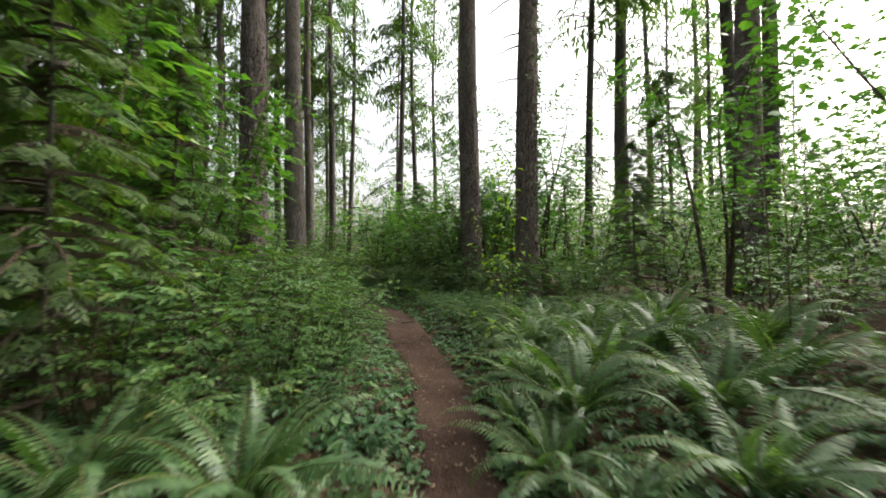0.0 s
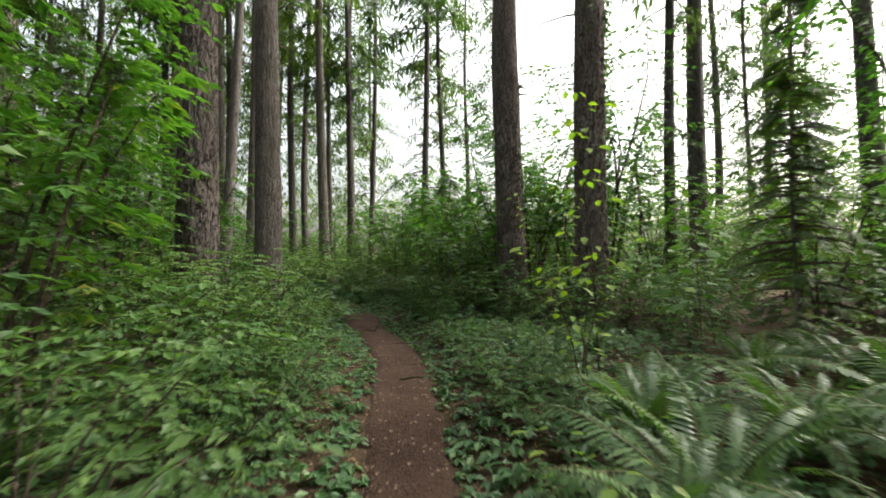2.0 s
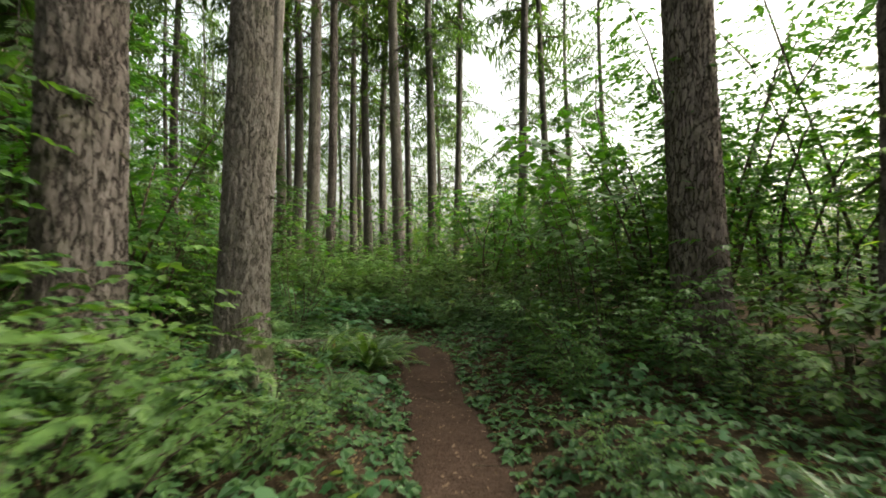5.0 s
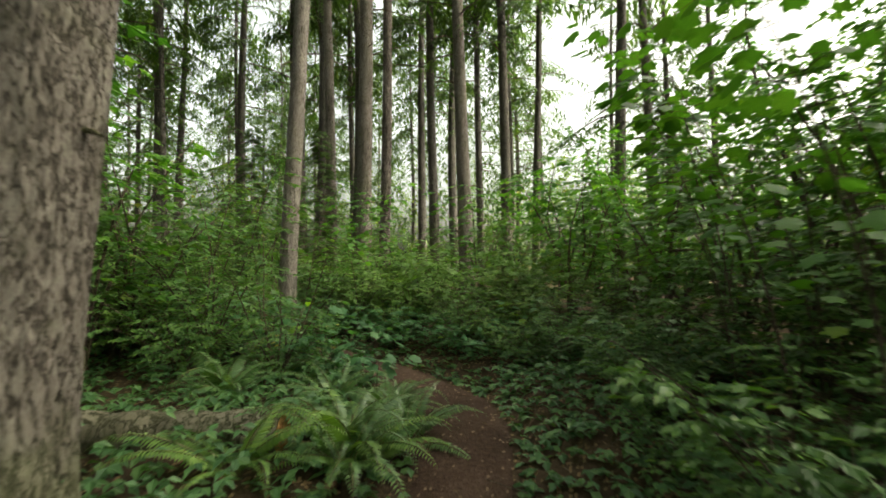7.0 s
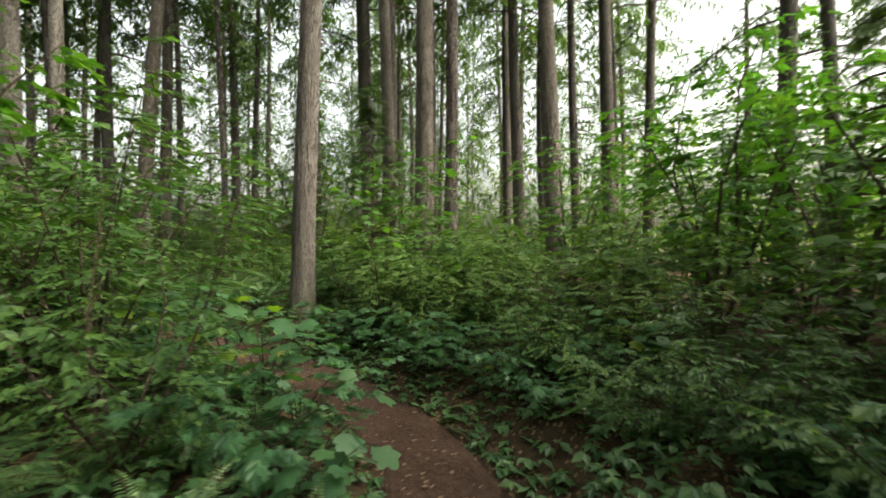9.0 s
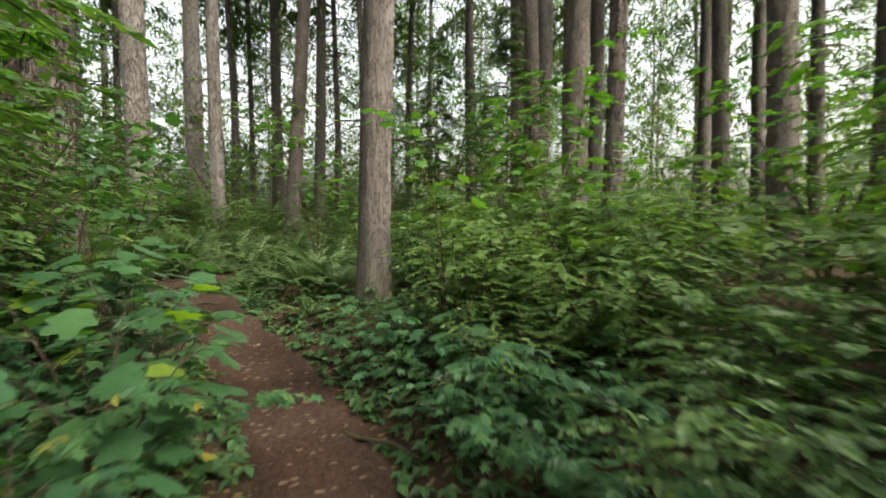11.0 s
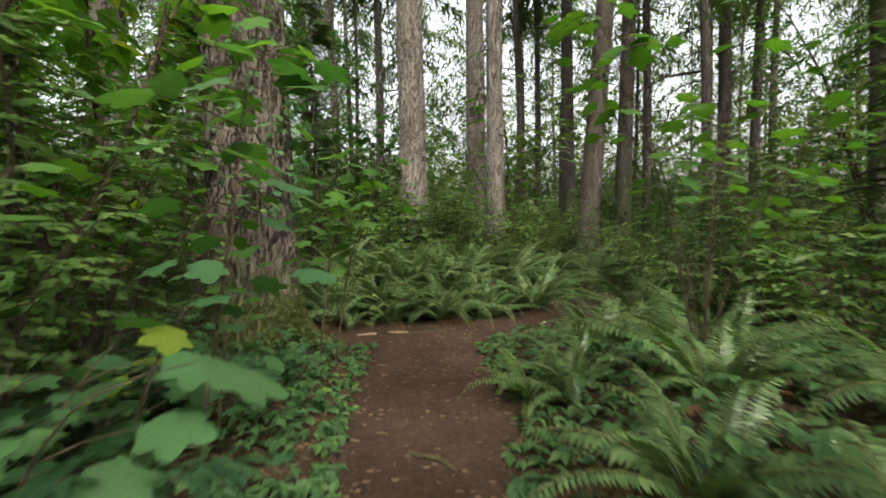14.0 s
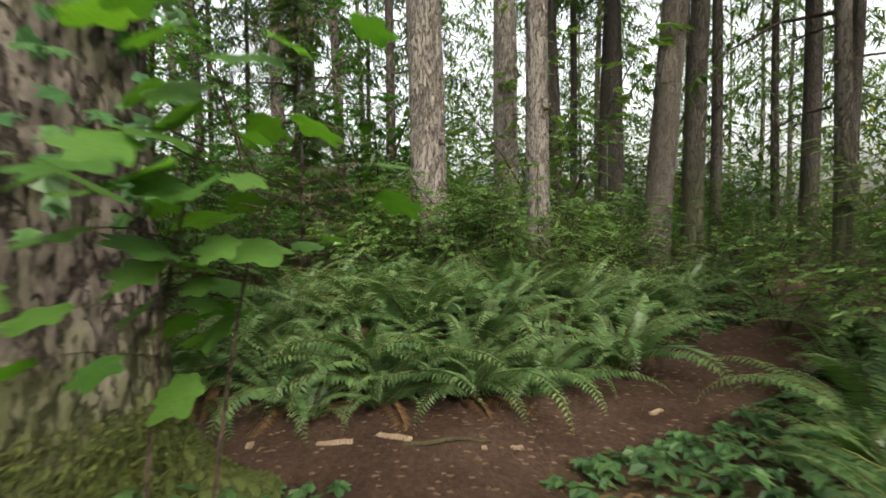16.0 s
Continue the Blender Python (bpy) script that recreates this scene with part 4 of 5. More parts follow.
# plainer ones for places well away from the path
FAR_BUSHES = [
    bush_template("shrub", "small-leaved green shrub deep in the wood", "shrub", "undergrowth shrubs", seed=41, stems=8, height=1.15, spread=0.8, twigs=10, per_twig=8, tpl=OVATE, size=0.075, leaf=SHRUB, bare_twigs=False),
    bush_template("shrub", "pale green shrub deep in the wood", "shrub", "undergrowth shrubs", seed=42, stems=8, height=1.15, spread=0.85, twigs=10, per_twig=8, tpl=OVATE, size=0.07, leaf=SHRUB_PALE, bare_twigs=False),
]
FAR_SAPLINGS = [
    bush_template("maple_sapling", "young maple deep in the wood", "sapling", "maple saplings", seed=43, stems=4, height=3.6, spread=1.3, twigs=20, per_twig=7, tpl=MAPLE_FAR, size=0.125, leaf=MAPLE_LEAF, flatness=0.12, bare=0.22, stem_r=0.009, reach=1.2, bare_twigs=False),
    bush_template("hazel_bush", "tall airy green bush deep in the wood", "bush", "tall bushes", seed=44, stems=6, height=3.0, spread=1.2, twigs=18, per_twig=9, tpl=OVATE, size=0.10, leaf=SHRUB, flatness=0.15, bare=0.12, stem_r=0.007, bare_twigs=False),
    bush_template("hazel_bush", "tall airy bush with yellowish leaves deep in the wood", "bush", "tall bushes", seed=45, stems=6, height=3.0, spread=1.2, twigs=18, per_twig=9, tpl=OVATE, size=0.10, leaf=SHRUB_PALE, flatness=0.15, bare=0.12, stem_r=0.007, bare_twigs=False),
]
fresh_fb, fresh_fs = list(FAR_BUSHES), list(FAR_SAPLINGS)
CANOPY = [
    bush_template("maple_tree", "understory maple with tiers of bright green leaves", "tree", "understory maples", seed=21, stems=4, height=6.6, spread=2.3, twigs=46, per_twig=12,
                  tpl=MAPLE_FAR, size=0.125, leaf=MAPLE_LEAF, flatness=0.12, bare=0.30, stem_r=0.014, reach=1.9, bare_twigs=False),
    bush_template("maple_tree", "leaning understory maple with a loose leafy crown", "tree", "understory maples", seed=22, stems=3, height=7.6, spread=2.6, twigs=54, per_twig=12,
                  tpl=MAPLE_FAR, size=0.12, leaf=MAPLE_LEAF, flatness=0.12, bare=0.36, stem_r=0.014, reach=1.9, bare_twigs=False),
]
fresh_c = list(CANOPY)


def young_fir(seed, height):
    ob = new("young_fir")
    tagged(ob, "young dark fir with drooping boughs down to the ground", "tree", "young firs")
    z = np.linspace(0, height, 12)
    v, f = tube(np.stack([0.03 * np.sin(z), 0.03 * np.cos(z), z - 0.1], 1), 0.05 * (1.05 - z / height), 8)
    put("trunk", mesh_np("trunk", v, [f], BARK_FAR, True), ob)
    put("crown", crown_mesh("crown", height, 0.35, 1.5, 78, seed, 0.12, 16, None, 0.62), ob)
    return ob


YOUNG = [young_fir(31, 5.5), young_fir(32, 7.0)]
fresh_y = list(YOUNG)


def free(x, y, r):
    return all(math.hypot(x - a, y - b) > r + c for a, b, c in taken)


def gap(x, y):
    return float(path_gap(np.array([x]), np.array([y]))[0])


# thickets whose places are known: x, y, size, kind (0-4 bushes, 5-8 saplings)
THICKETS_A = [(-1.25, 3.5, 1.0, 0), (-1.3, 4.6, 1.15, 3), (-2.1, 4.0, 1.35, 0), (-1.55, 5.7, 1.05, 0), (-2.3, 5.4, 1.4, 2), (-1.85, 6.8, 1.0, 0), (-2.6, 6.9, 1.3, 1),
              (-2.0, 8.0, 1.05, 1), (-2.7, 8.6, 1.1, 3), (-3.3, 7.8, 1.2, 0), (-2.2, 2.9, 1.3, 0), (-3.2, 5.0, 0.75, 8), (-3.0, 3.2, 0.85, 8), (-4.0, 6.6, 0.9, 8),
              (-2.9, 1.6, 0.8, 8), (-3.6, 2.4, 0.8, 6), (-4.6, 4.6, 0.95, 5), (-2.35, 9.6, 0.8, 3), (-1.5, 2.8, 0.8, 2)]
THICKETS_B = [(-0.1, 12.6, 0.9, 0), (-0.3, 13.7, 1.2, 2), (0.3, 14.4, 1.3, 0), (-0.2, 15.2, 1.35, 2), (-1.0, 15.5, 1.1, 0), (-0.9, 17.0, 0.85, 5), (0.5, 16.4, 0.95, 7),
              (-2.6, 17.8, 0.9, 5), (-1.4, 18.8, 1.0, 6), (-0.1, 18.6, 0.9, 5), (1.6, 16.2, 0.9, 6), (2.6, 14.4, 0.8, 5), (0.75, 11.4, 0.6, 0), (1.4, 9.4, 0.55, 2),
              (-4.05, 16.60, 0.9, 2), (-4.94, 16.55, 1.0, 3), (-5.66, 16.02, 0.9, 1), (-3.1, 16.9, 1.1, 3), (-6.02, 17.00, 1.1, 0)]
THICKETS_C = [(-4.26, 17.40, 1.2, 1), (-5.36, 17.82, 1.2, 0), (-4.2, 19.3, 0.8, 7), (-2.2, 19.8, 0.9, 6), (-6.55, 18.08, 1.1, 3), (-1.8, 20.6, 0.9, 5), (-4.81, 15.79, 0.75, 4),
              (-5.85, 15.73, 0.7, 4), (-4.18, 13.58, 0.8, 4), (-5.19, 14.09, 0.8, 4), (-6.07, 13.89, 0.95, 4), (-6.95, 13.69, 1.0, 4), (-7.73, 13.66, 0.85, 4), (-8.37, 13.18, 1.1, 0),
              (-6.56, 13.06, 1.3, 0), (-5.45, 12.81, 1.2, 2), (-9.33, 13.08, 0.75, 4), (-7.46, 12.60, 0.8, 5), (-5.93, 12.15, 0.8, 6)]
THICKETS_D = [(-14.77, 14.50, 1.15, 1), (-15.13, 15.48, 1.2, 3), (-15.50, 13.94, 1.25, 2), (-16.09, 15.46, 1.3, 1), (-16.78, 16.63, 1.2, 0), (-16.02, 12.68, 1.3, 1), (-17.72, 14.36, 0.9, 7),
              (-14.62, 17.87, 0.9, 3), (-15.09, 19.72, 0.85, 7), (-13.91, 19.29, 0.9, 7), (-12.85, 18.43, 0.9, 8), (-11.92, 18.11, 0.85, 7), (-16.72, 18.79, 0.8, 8), (-11.45, 17.38, 1.1, 0),
              (-9.01, 17.56, 1.1, 1), (-10.14, 17.46, 1.1, 3), (-14.11, 11.51, 1.2, 0), (-15.50, 11.43, 0.8, 5), (-9.99, 13.56, 0.5, 4)]
g = random.Random(8)


def plant(x, y, size, kind):
    away = gap(x, y) > 2.1
    if kind < 5:
        if away:
            stand(FAR_BUSHES, fresh_fb, kind % 2, x, y, size, g.uniform(0, 360))
        else:
            stand(BUSHES, fresh_b, kind, x, y, size, g.uniform(0, 360))
        taken.append((x, y, 0.35 * size))
    elif away and kind < 9:
        stand(FAR_SAPLINGS, fresh_fs, (0, 0, 2, 1)[kind - 5], x, y, size, g.uniform(0, 360))
        taken.append((x, y, 0.30))
    else:
        stand(SAPLINGS, fresh_s, kind - 5, x, y, size, g.uniform(0, 360))
        taken.append((x, y, 0.30))


# understory maples and young firs: x, y, size, kind
# several of these maples are added to shade banks that came out too bright
for x, y, size, kind in ((1.5, 14.9, 0.85, 0), (1.0, 13.9, 0.7, 1), (3.1, 13.2, 0.9, 0), (0.7, 17.8, 0.9, 1), (-8.9, 11.3, 0.95, 0), (-12.6, 10.4, 0.9, 1), (-15.2, 9.6, 1.0, 0),
                         (-6.6, 11.7, 0.85, 1), (-11.0, 8.6, 1.05, 0), (-14.0, 7.2, 1.1, 1), (-17.8, 10.6, 0.95, 0), (-2.2, 20.6, 0.8, 1), (-10.6, 20.4, 0.75, 1),
                         (2.2, 17.5, 1.0, 1), (3.6, 15.6, 1.0, 0), (-3.3, 6.3, 0.75, 1), (-3.2, 2.0, 0.75, 0), (4.6, 7.6, 0.85, 1), (5.0, 4.6, 0.9, 0), (-5.4, 2.2, 0.9, 1), (-13.6, 20.6, 0.8, 0), (-9.2, 9.0, 1.0, 1)):
    stand(CANOPY, fresh_c, kind, x, y, size, (x * 71 + y * 37) % 360)
    taken.append((x, y, 0.3))
for x, y, size, kind in ((-2.35, 2.7, 0.62, 0), (-2.75, 4.7, 0.6, 1), (-3.3, 3.3, 0.8, 0), (-3.9, 5.6, 0.85, 1), (-2.9, 1.0, 0.8, 0), (-5.2, 7.6, 0.95, 1), (-6.2, 10.6, 0.85, 0), (3.6, 8.6, 0.6, 0), (5.6, 11.6, 0.9, 1),
                         (-8.2, 11.9, 0.8, 1), (-13.3, 11.0, 0.9, 0), (-16.8, 11.6, 0.9, 1), (-9.6, 19.6, 0.7, 1), (-1.0, 19.6, 0.8, 0), (-12.4, 19.8, 0.75, 1)):
    stand(YOUNG, fresh_y, kind, x, y, size, (x * 53 + y * 91) % 360)
    taken.append((x, y, 0.5))
# shrubs that hide the feet of the firs, edge the path and fill the bend
EDGES = [(-3.1, 8.5, 1.3, 0), (-2.55, 7.7, 1.25, 1), (-3.5, 9.0, 1.3, 3), (0.45, 11.9, 1.05, 2), (1.0, 12.1, 1.15, 0), (1.35, 11.2, 1.0, 1), (1.75, 10.8, 1.15, 0), (2.45, 10.8, 1.2, 2),
         (0.6, 13.4, 1.2, 3), (-1.2, 5.2, 0.85, 0), (-1.3, 6.2, 0.85, 0), (-1.05, 4.2, 0.7, 2), (-0.9, 3.3, 0.55, 2), (-1.45, 7.0, 0.75, 3), (-1.35, 13.9, 0.62, 0), (-1.5, 14.6, 0.75, 2),
         (-2.0, 14.95, 0.7, 0), (-2.55, 15.2, 0.65, 2), (-2.25, 15.7, 0.95, 0), (-1.2, 13.2, 0.55, 2), (-3.0, 15.5, 0.75, 3), (-3.6, 15.75, 0.8, 0), (0.75, 6.2, 0.5, 0), (0.6, 5.4, 0.35, 2),
         (-5.6, 13.25, 1.05, 8), (-7.2, 13.2, 1.05, 8), (-8.6, 12.9, 1.05, 8), (-9.7, 12.5, 1.0, 8), (-4.4, 13.1, 0.75, 8), (-6.4, 12.7, 1.2, 8), (0.3, 7.0, 0.48, 0), (0.15, 7.9, 0.48, 2), (0.05, 8.8, 0.38, 0), (-0.2, 9.8, 0.38, 2),
         (-13.1, 17.9, 1.3, 3), (-12.3, 17.5, 1.2, 1), (-13.9, 18.9, 1.3, 3), (-11.6, 17.0, 1.1, 3)]
for x, y, size, kind in EDGES:
    plant(x, y, size, kind)
THICKETS_E = [(-2.2, 7.5, 1.2, 1), (-1.75, 6.5, 0.8, 0), (0.6, 7.4, 0.42, 0), (0.75, 8.15, 0.5, 2), (0.5, 8.9, 0.45, 0), (0.62, 6.6, 0.35, 2), (-14.9, 13.7, 1.3, 3), (-15.0, 14.3, 1.45, 1), (-15.3, 14.9, 1.35, 1), (-14.7, 15.0, 1.15, 3), (-15.7, 15.9, 1.2, 1), (-16.5, 17.2, 1.2, 3), (-15.6, 13.2, 1.3, 1)]
for x, y, size, kind in THICKETS_E:
    plant(x, y, size, kind)
for x, y, size, kind in THICKETS_A + THICKETS_B + THICKETS_C + THICKETS_D:
    plant(x, y, size * ((1.3 if x < -12.5 else 1.0) if kind < 5 else 1.1 if x < -9 else 1.4), kind)
for x, y, size, kind in ((-4.85, 16.45, 0.6, 9), (-5.5, 16.5, 0.65, 9), (-3.5, 17.1, 0.75, 9), (-4.9, 17.0, 0.8, 9), (-6.2, 17.0, 0.8, 9), (-3.4, 17.5, 0.9, 9), (-5.8, 17.9, 1.1, 9),
                         (-1.9, 17.4, 1.0, 9), (-7.2, 17.4, 1.0, 9), (-2.7, 9.3, 0.7, 9), (0.9, 15.4, 1.0, 9), (-5.9, 16.3, 0.6, 9), (2.2, 14.8, 1.5, 6), (-2.9, 19.2, 1.5, 5), (-1.2, 21.5, 1.6, 6), (0.6, 20.3, 1.5, 5), (-3.3, 22.0, 1.6, 7), (1.9, 18.4, 1.4, 7), (-5.2, 20.6, 1.4, 5),
                         (-4.4, 8.2, 1.2, 8), (-5.2, 10.9, 1.3, 5), (-5.6, 8.0, 1.4, 6), (-4.9, 3.0, 1.4, 5), (-3.8, 0.8, 1.3, 8), (-5.4, 6.0, 1.3, 8), (3.6, 12.6, 1.3, 7),
                         (5.0, 10.4, 1.2, 5), (4.6, 14.4, 1.5, 8), (6.8, 12.6, 1.4, 7), (5.6, 8.0, 1.1, 8), (-7.23, 18.30, 1.2, 5), (-11.14, 19.27, 1.3, 5)):
    plant(x, y, size, kind)
for x, y, size, kind in ((-3.4, 3.9, 1.6, 6), (-4.4, 2.2, 1.8, 6), (-4.2, 5.6, 1.7, 5), (-5.6, 4.2, 2.0, 6), (-3.1, 6.2, 1.4, 5), (-6.5, 7.0, 2.0, 6), (-12.6, 9.6, 0.8, 6),
                         (-11.0, 10.8, 0.9, 5), (-13.6, 8.6, 0.8, 6), (-9.6, 11.4, 1.1, 6), (-14.6, 9.6, 0.9, 6), (-15.5, 11.0, 1.0, 5), (-16.5, 9.2, 1.2, 6), (-8.6, 12.2, 1.6, 6),
                         (-7.4, 11.6, 1.8, 5), (-10.2, 11.9, 1.5, 5), (1.4, 16.8, 1.7, 6), (3.0, 18.0, 1.8, 6), (0.2, 22.6, 1.8, 6), (4.2, 20.4, 1.9, 6)):
    plant(x, y, size, kind)

for x, y, size, kind in ((-3.45, 15.45, 0.65, 4), (-3.7, 16.0, 0.5, 2), (-3.2, 16.1, 0.6, 4), (-2.8, 16.5, 0.8, 1), (-4.4, 15.65, 0.6, 4), (-3.45, 16.5, 0.6, 2), (-1.65, 14.9, 0.55, 4),
                         (-1.5, 15.5, 0.7, 0), (-1.1, 14.3, 0.7, 4), (-1.9, 16.0, 0.65, 2), (-4.9, 15.85, 0.6, 1), (3.2, 11.0, 1.2, 2), (3.4, 9.8, 1.1, 0), (2.8, 10.3, 0.9, 2),
                         (3.9, 11.6, 1.3, 0), (0.6, 14.2, 1.3, 6), (-0.3, 16.0, 1.3, 6), (0.9, 17.8, 1.5, 5), (2.6, 8.9, 0.9, 0)):
    plant(x, y, size, kind)
for x, y, size in ((-13.5, 13.1, 0.6), (-13.6, 14.2, 0.65), (-13.2, 12.7, 0.5), (-14.3, 15.3, 0.7), (-13.3, 13.8, 0.5), (-14.9, 16.1, 0.7), (-13.9, 14.7, 0.6), (-15.4, 16.6, 0.7),
                   (-13.1, 14.4, 0.45), (-12.9, 12.2, 0.5), (-14.0, 12.6, 0.7), (-14.4, 13.6, 0.8),
                   (-12.75, 13.3, 0.6), (-12.8, 14.1, 0.6), (-13.0, 14.9, 0.65), (-13.4, 15.5, 0.6), (-12.85, 12.7, 0.6), (-14.2, 16.2, 0.7)):
    if gap(x, y) > 0.1:
        plant(x, y, size * 0.7, 4)

# the rest of the undergrowth, low at the path and higher away from it
count = 0
for _ in range(9000):
    x, y = g.uniform(-25, 10), g.uniform(-5, 27)
    d = gap(x, y)
    if d < 0.3 or d > 9:
        continue
    low_right = x > 0 and 0 < y < 11                 # ferns and low growth on this side
    if d < 0.9:
        size, r = g.uniform(0.38, 0.55), 0.28
    elif d < 2.0:
        size, r = g.uniform(0.8, 1.15), 0.5
    else:
        size, r = g.uniform(1.15, 1.75), 0.72
    if low_right and d < 3:
        size *= 0.7
    if -13 < x < -9.4 and 13.6 < y < 16.6 and d < 1.1:
        continue
    if not free(x, y, r * 0.75):
        continue
    if min(math.hypot(x - a, y - b) for a, b in placed[:17]) < 0.55:
        continue
    plant(x, y, size, g.choice((0, 1, 2, 3, 0, 2, 4) if d > 0.9 else (2, 4, 0, 3)))
    count += 1
    if count >= 200:
        break
count = 0
for _ in range(4000):
    x, y = g.uniform(-36, 22), g.uniform(-12, 40)
    d = gap(x, y)
    if d < (1.5 if x < -1.5 and (y < 9 or y > 16) else 2.4) or not free(x, y, 0.5):
        continue
    if -7.5 < x < -2 and 15.5 < y < 17.8 or -17.5 < x < -11.5 and 9.5 < y < 18 or x > 0 and 0 < y < 8 and d < 4:
        continue
    if min(math.hypot(x - a, y - b) for a, b in placed[:17]) < 0.7:
        continue
    tall = d > 8
    kind = g.choice((5, 6, 7, 8, 7, 8))
    plant(x, y, g.uniform(0.85, 1.25) * (1.45 if tall else 1.0), kind)
    count += 1
    if count >= 105:
        break

# tall growth ahead of the first stretch, and beyond the crossing
for n, x0, x1, y0, y1 in ((30, -9, 18, 15.5, 30), (10, 6, 15, 6, 16), (22, -30, -18.0, 8, 25), (16, -30, -15.5, 1, 10.5)):
    count = 0
    for _ in range(600):
        x, y = g.uniform(x0, x1), g.uniform(y0, y1)
        if gap(x, y) < 3.0 or not free(x, y, 0.7) or min(math.hypot(x - a, y - b) for a, b in placed) < 0.8:
            continue
        plant(x, y, g.uniform(1.5, 2.1), g.choice((5, 6, 6, 7, 7, 8)))
        count += 1
        if count >= n:
            break

count = 0
for _ in range(500):
    x, y = g.uniform(-12.5, -5.5), g.uniform(16.6, 21)
    if gap(x, y) < 1.0 or not free(x, y, 0.3) or min(math.hypot(x - a, y - b) for a, b in placed[:17]) < 0.5:
        continue
    plant(x, y, g.uniform(0.9, 1.4), g.choice((0, 1, 2, 3, 4)))
    count += 1
    if count >= 34:
        break

# tall growth on the side away from the bend
count = 0
for _ in range(3000):
    x, y = g.uniform(-30, -5), g.uniform(-6, 12.4)
    if gap(x, y) < 1.6 or not free(x, y, 0.45) or min(math.hypot(x - a, y - b) for a, b in placed) < 0.7:
        continue
    plant(x, y, g.uniform(1.2, 1.9) * (1.0 if gap(x, y) > 3 else 0.8), g.choice((5, 6, 6, 7, 8)))
    count += 1
    if count >= 60:
        break

# low shrubs at the inside of the bend
for q, (x, y, size, kind) in enumerate(((-1.0, 12.6, 0.52, 2), (-1.1, 13.3, 0.52, 0), (-0.75, 12.0, 0.52, 2), (-1.15, 14.0, 0.52, 2), (-0.55, 11.3, 0.5, 0))):
    stand(BUSHES, fresh_b, kind, x, y, size, q * 77)

# ---------------------------------------------------------------- plants with large single leaves
LOBED = mesh_np("leaf", MAPLE[0], [MAPLE[1]], BROAD_LEAF, True)
LOBED_GREEN = mesh_np("leaf", MAPLE[0], [MAPLE[1]], MAPLE_LEAF, True)
OVAL_YELLOW = mesh_np("leaf", OVATE_FULL[0], [OVATE_FULL[1]], YELLOW_LEAF, True)
LOBED_YELLOW = mesh_np("leaf", MAPLE[0], [MAPLE[1]], YELLOW_LEAF, True)


def leafy_stem(name, label, category, group, seed, stems, height, spread, n, me, size, tier=0.35, old=0.0, start=0.3):
    """A plant whose large leaves are parts of their own, on thin arching stems."""
    g = random.Random(seed)
    ob = new(name)
    tagged(ob, label, category, group)
    spots = []
    for s in range(stems):
        wood = Bag()
        az = 2 * math.pi * (s + g.random() * 0.6) / stems
        h, out = height * g.uniform(0.75, 1.05), spread * g.uniform(0.6, 1.0)
        t = np.linspace(0, 1, 8)
        line = np.stack([np.cos(az) * out * t ** 1.6, np.sin(az) * out * t ** 1.6, h * (t - 0.22 * t ** 3)], 1)
        v, f = tube(line, 0.006 * (1.2 - t), 5)
        wood.add(v, f)
        for q in range(n):
            w = start + (1 - start) * (q + g.random() * 0.5) / n
            p = np.array([np.interp(w, t, line[:, c]) for c in range(3)])
            a = az + (1 if q % 2 else -1) * g.uniform(0.4, 1.5)
            ll = g.uniform(0.4, 1.0) * tier * 0.35
            e = p + np.array([math.cos(a) * ll, math.sin(a) * ll, 0.25 * ll])
            v, f = tube(np.stack([p, (p + e) / 2 + np.array([0, 0, 0.01]), e]), np.array([0.0022, 0.0018, 0.0014]), 3)
            wood.add(v, f)
            spots.append((e, a))
        put("stem", wood.mesh("stem", TWIG), ob)
    for e, a in spots:
        sz = size * g.uniform(0.7, 1.15)
        leaf = LOBED_YELLOW if g.random() < old else me
        put("leaf", leaf, ob, pose(*e, g.uniform(-18, 18), g.uniform(0, 32), math.degrees(a) + g.uniform(-20, 20)) @ Matrix.Scale(sz, 4),
            "yellowing leaf" if leaf is LOBED_YELLOW and me is not LOBED_YELLOW else "")
    return ob


BROADS = [leafy_stem("thimbleberry", "knee-high plant with large lobed green leaves", "plant", "broad-leaved plants", 1, 4, 0.75, 0.42, 5, LOBED, 0.17, 0.5, 0.05),
          leafy_stem("thimbleberry", "low plant with large lobed leaves on thin stems", "plant", "broad-leaved plants", 2, 3, 0.5, 0.35, 5, LOBED, 0.15, 0.4, 0.08),
          leafy_stem("thimbleberry", "tall plant with large lobed bluish green leaves", "plant", "broad-leaved plants", 3, 5, 1.15, 0.5, 6, LOBED, 0.165, 0.5, 0.03)]
fresh_w = list(BROADS)
BROAD_SPOTS = [(-3.65, 13.6, 0.75, 0), (-3.35, 15.75, 0.7, 0), (-2.95, 16.2, 0.8, 2), (-3.95, 15.6, 0.6, 1), (-3.79, 13.68, 0.8, 0), (-4.40, 14.02, 0.95, 0), (-4.97, 14.13, 1.0, 2), (-5.70, 14.24, 1.0, 2), (-6.40, 14.13, 1.0, 2), (-7.10, 14.00, 0.9, 0), (-7.80, 13.88, 1.05, 2),
               (-8.51, 13.67, 0.95, 2), (-9.20, 13.67, 0.8, 0), (-5.50, 15.80, 0.7, 0), (-6.19, 15.76, 0.75, 0), (-7.07, 15.60, 0.6, 1), (-4.74, 15.57, 0.65, 1), (-6.69, 13.67, 1.1, 2),
               (-8.13, 14.12, 0.55, 1), (-9.70, 13.88, 0.5, 1), (-1.05, 7.1, 0.5, 1), (-1.7, 9.5, 0.55, 1), (-2.3, 10.6, 0.7, 0)]
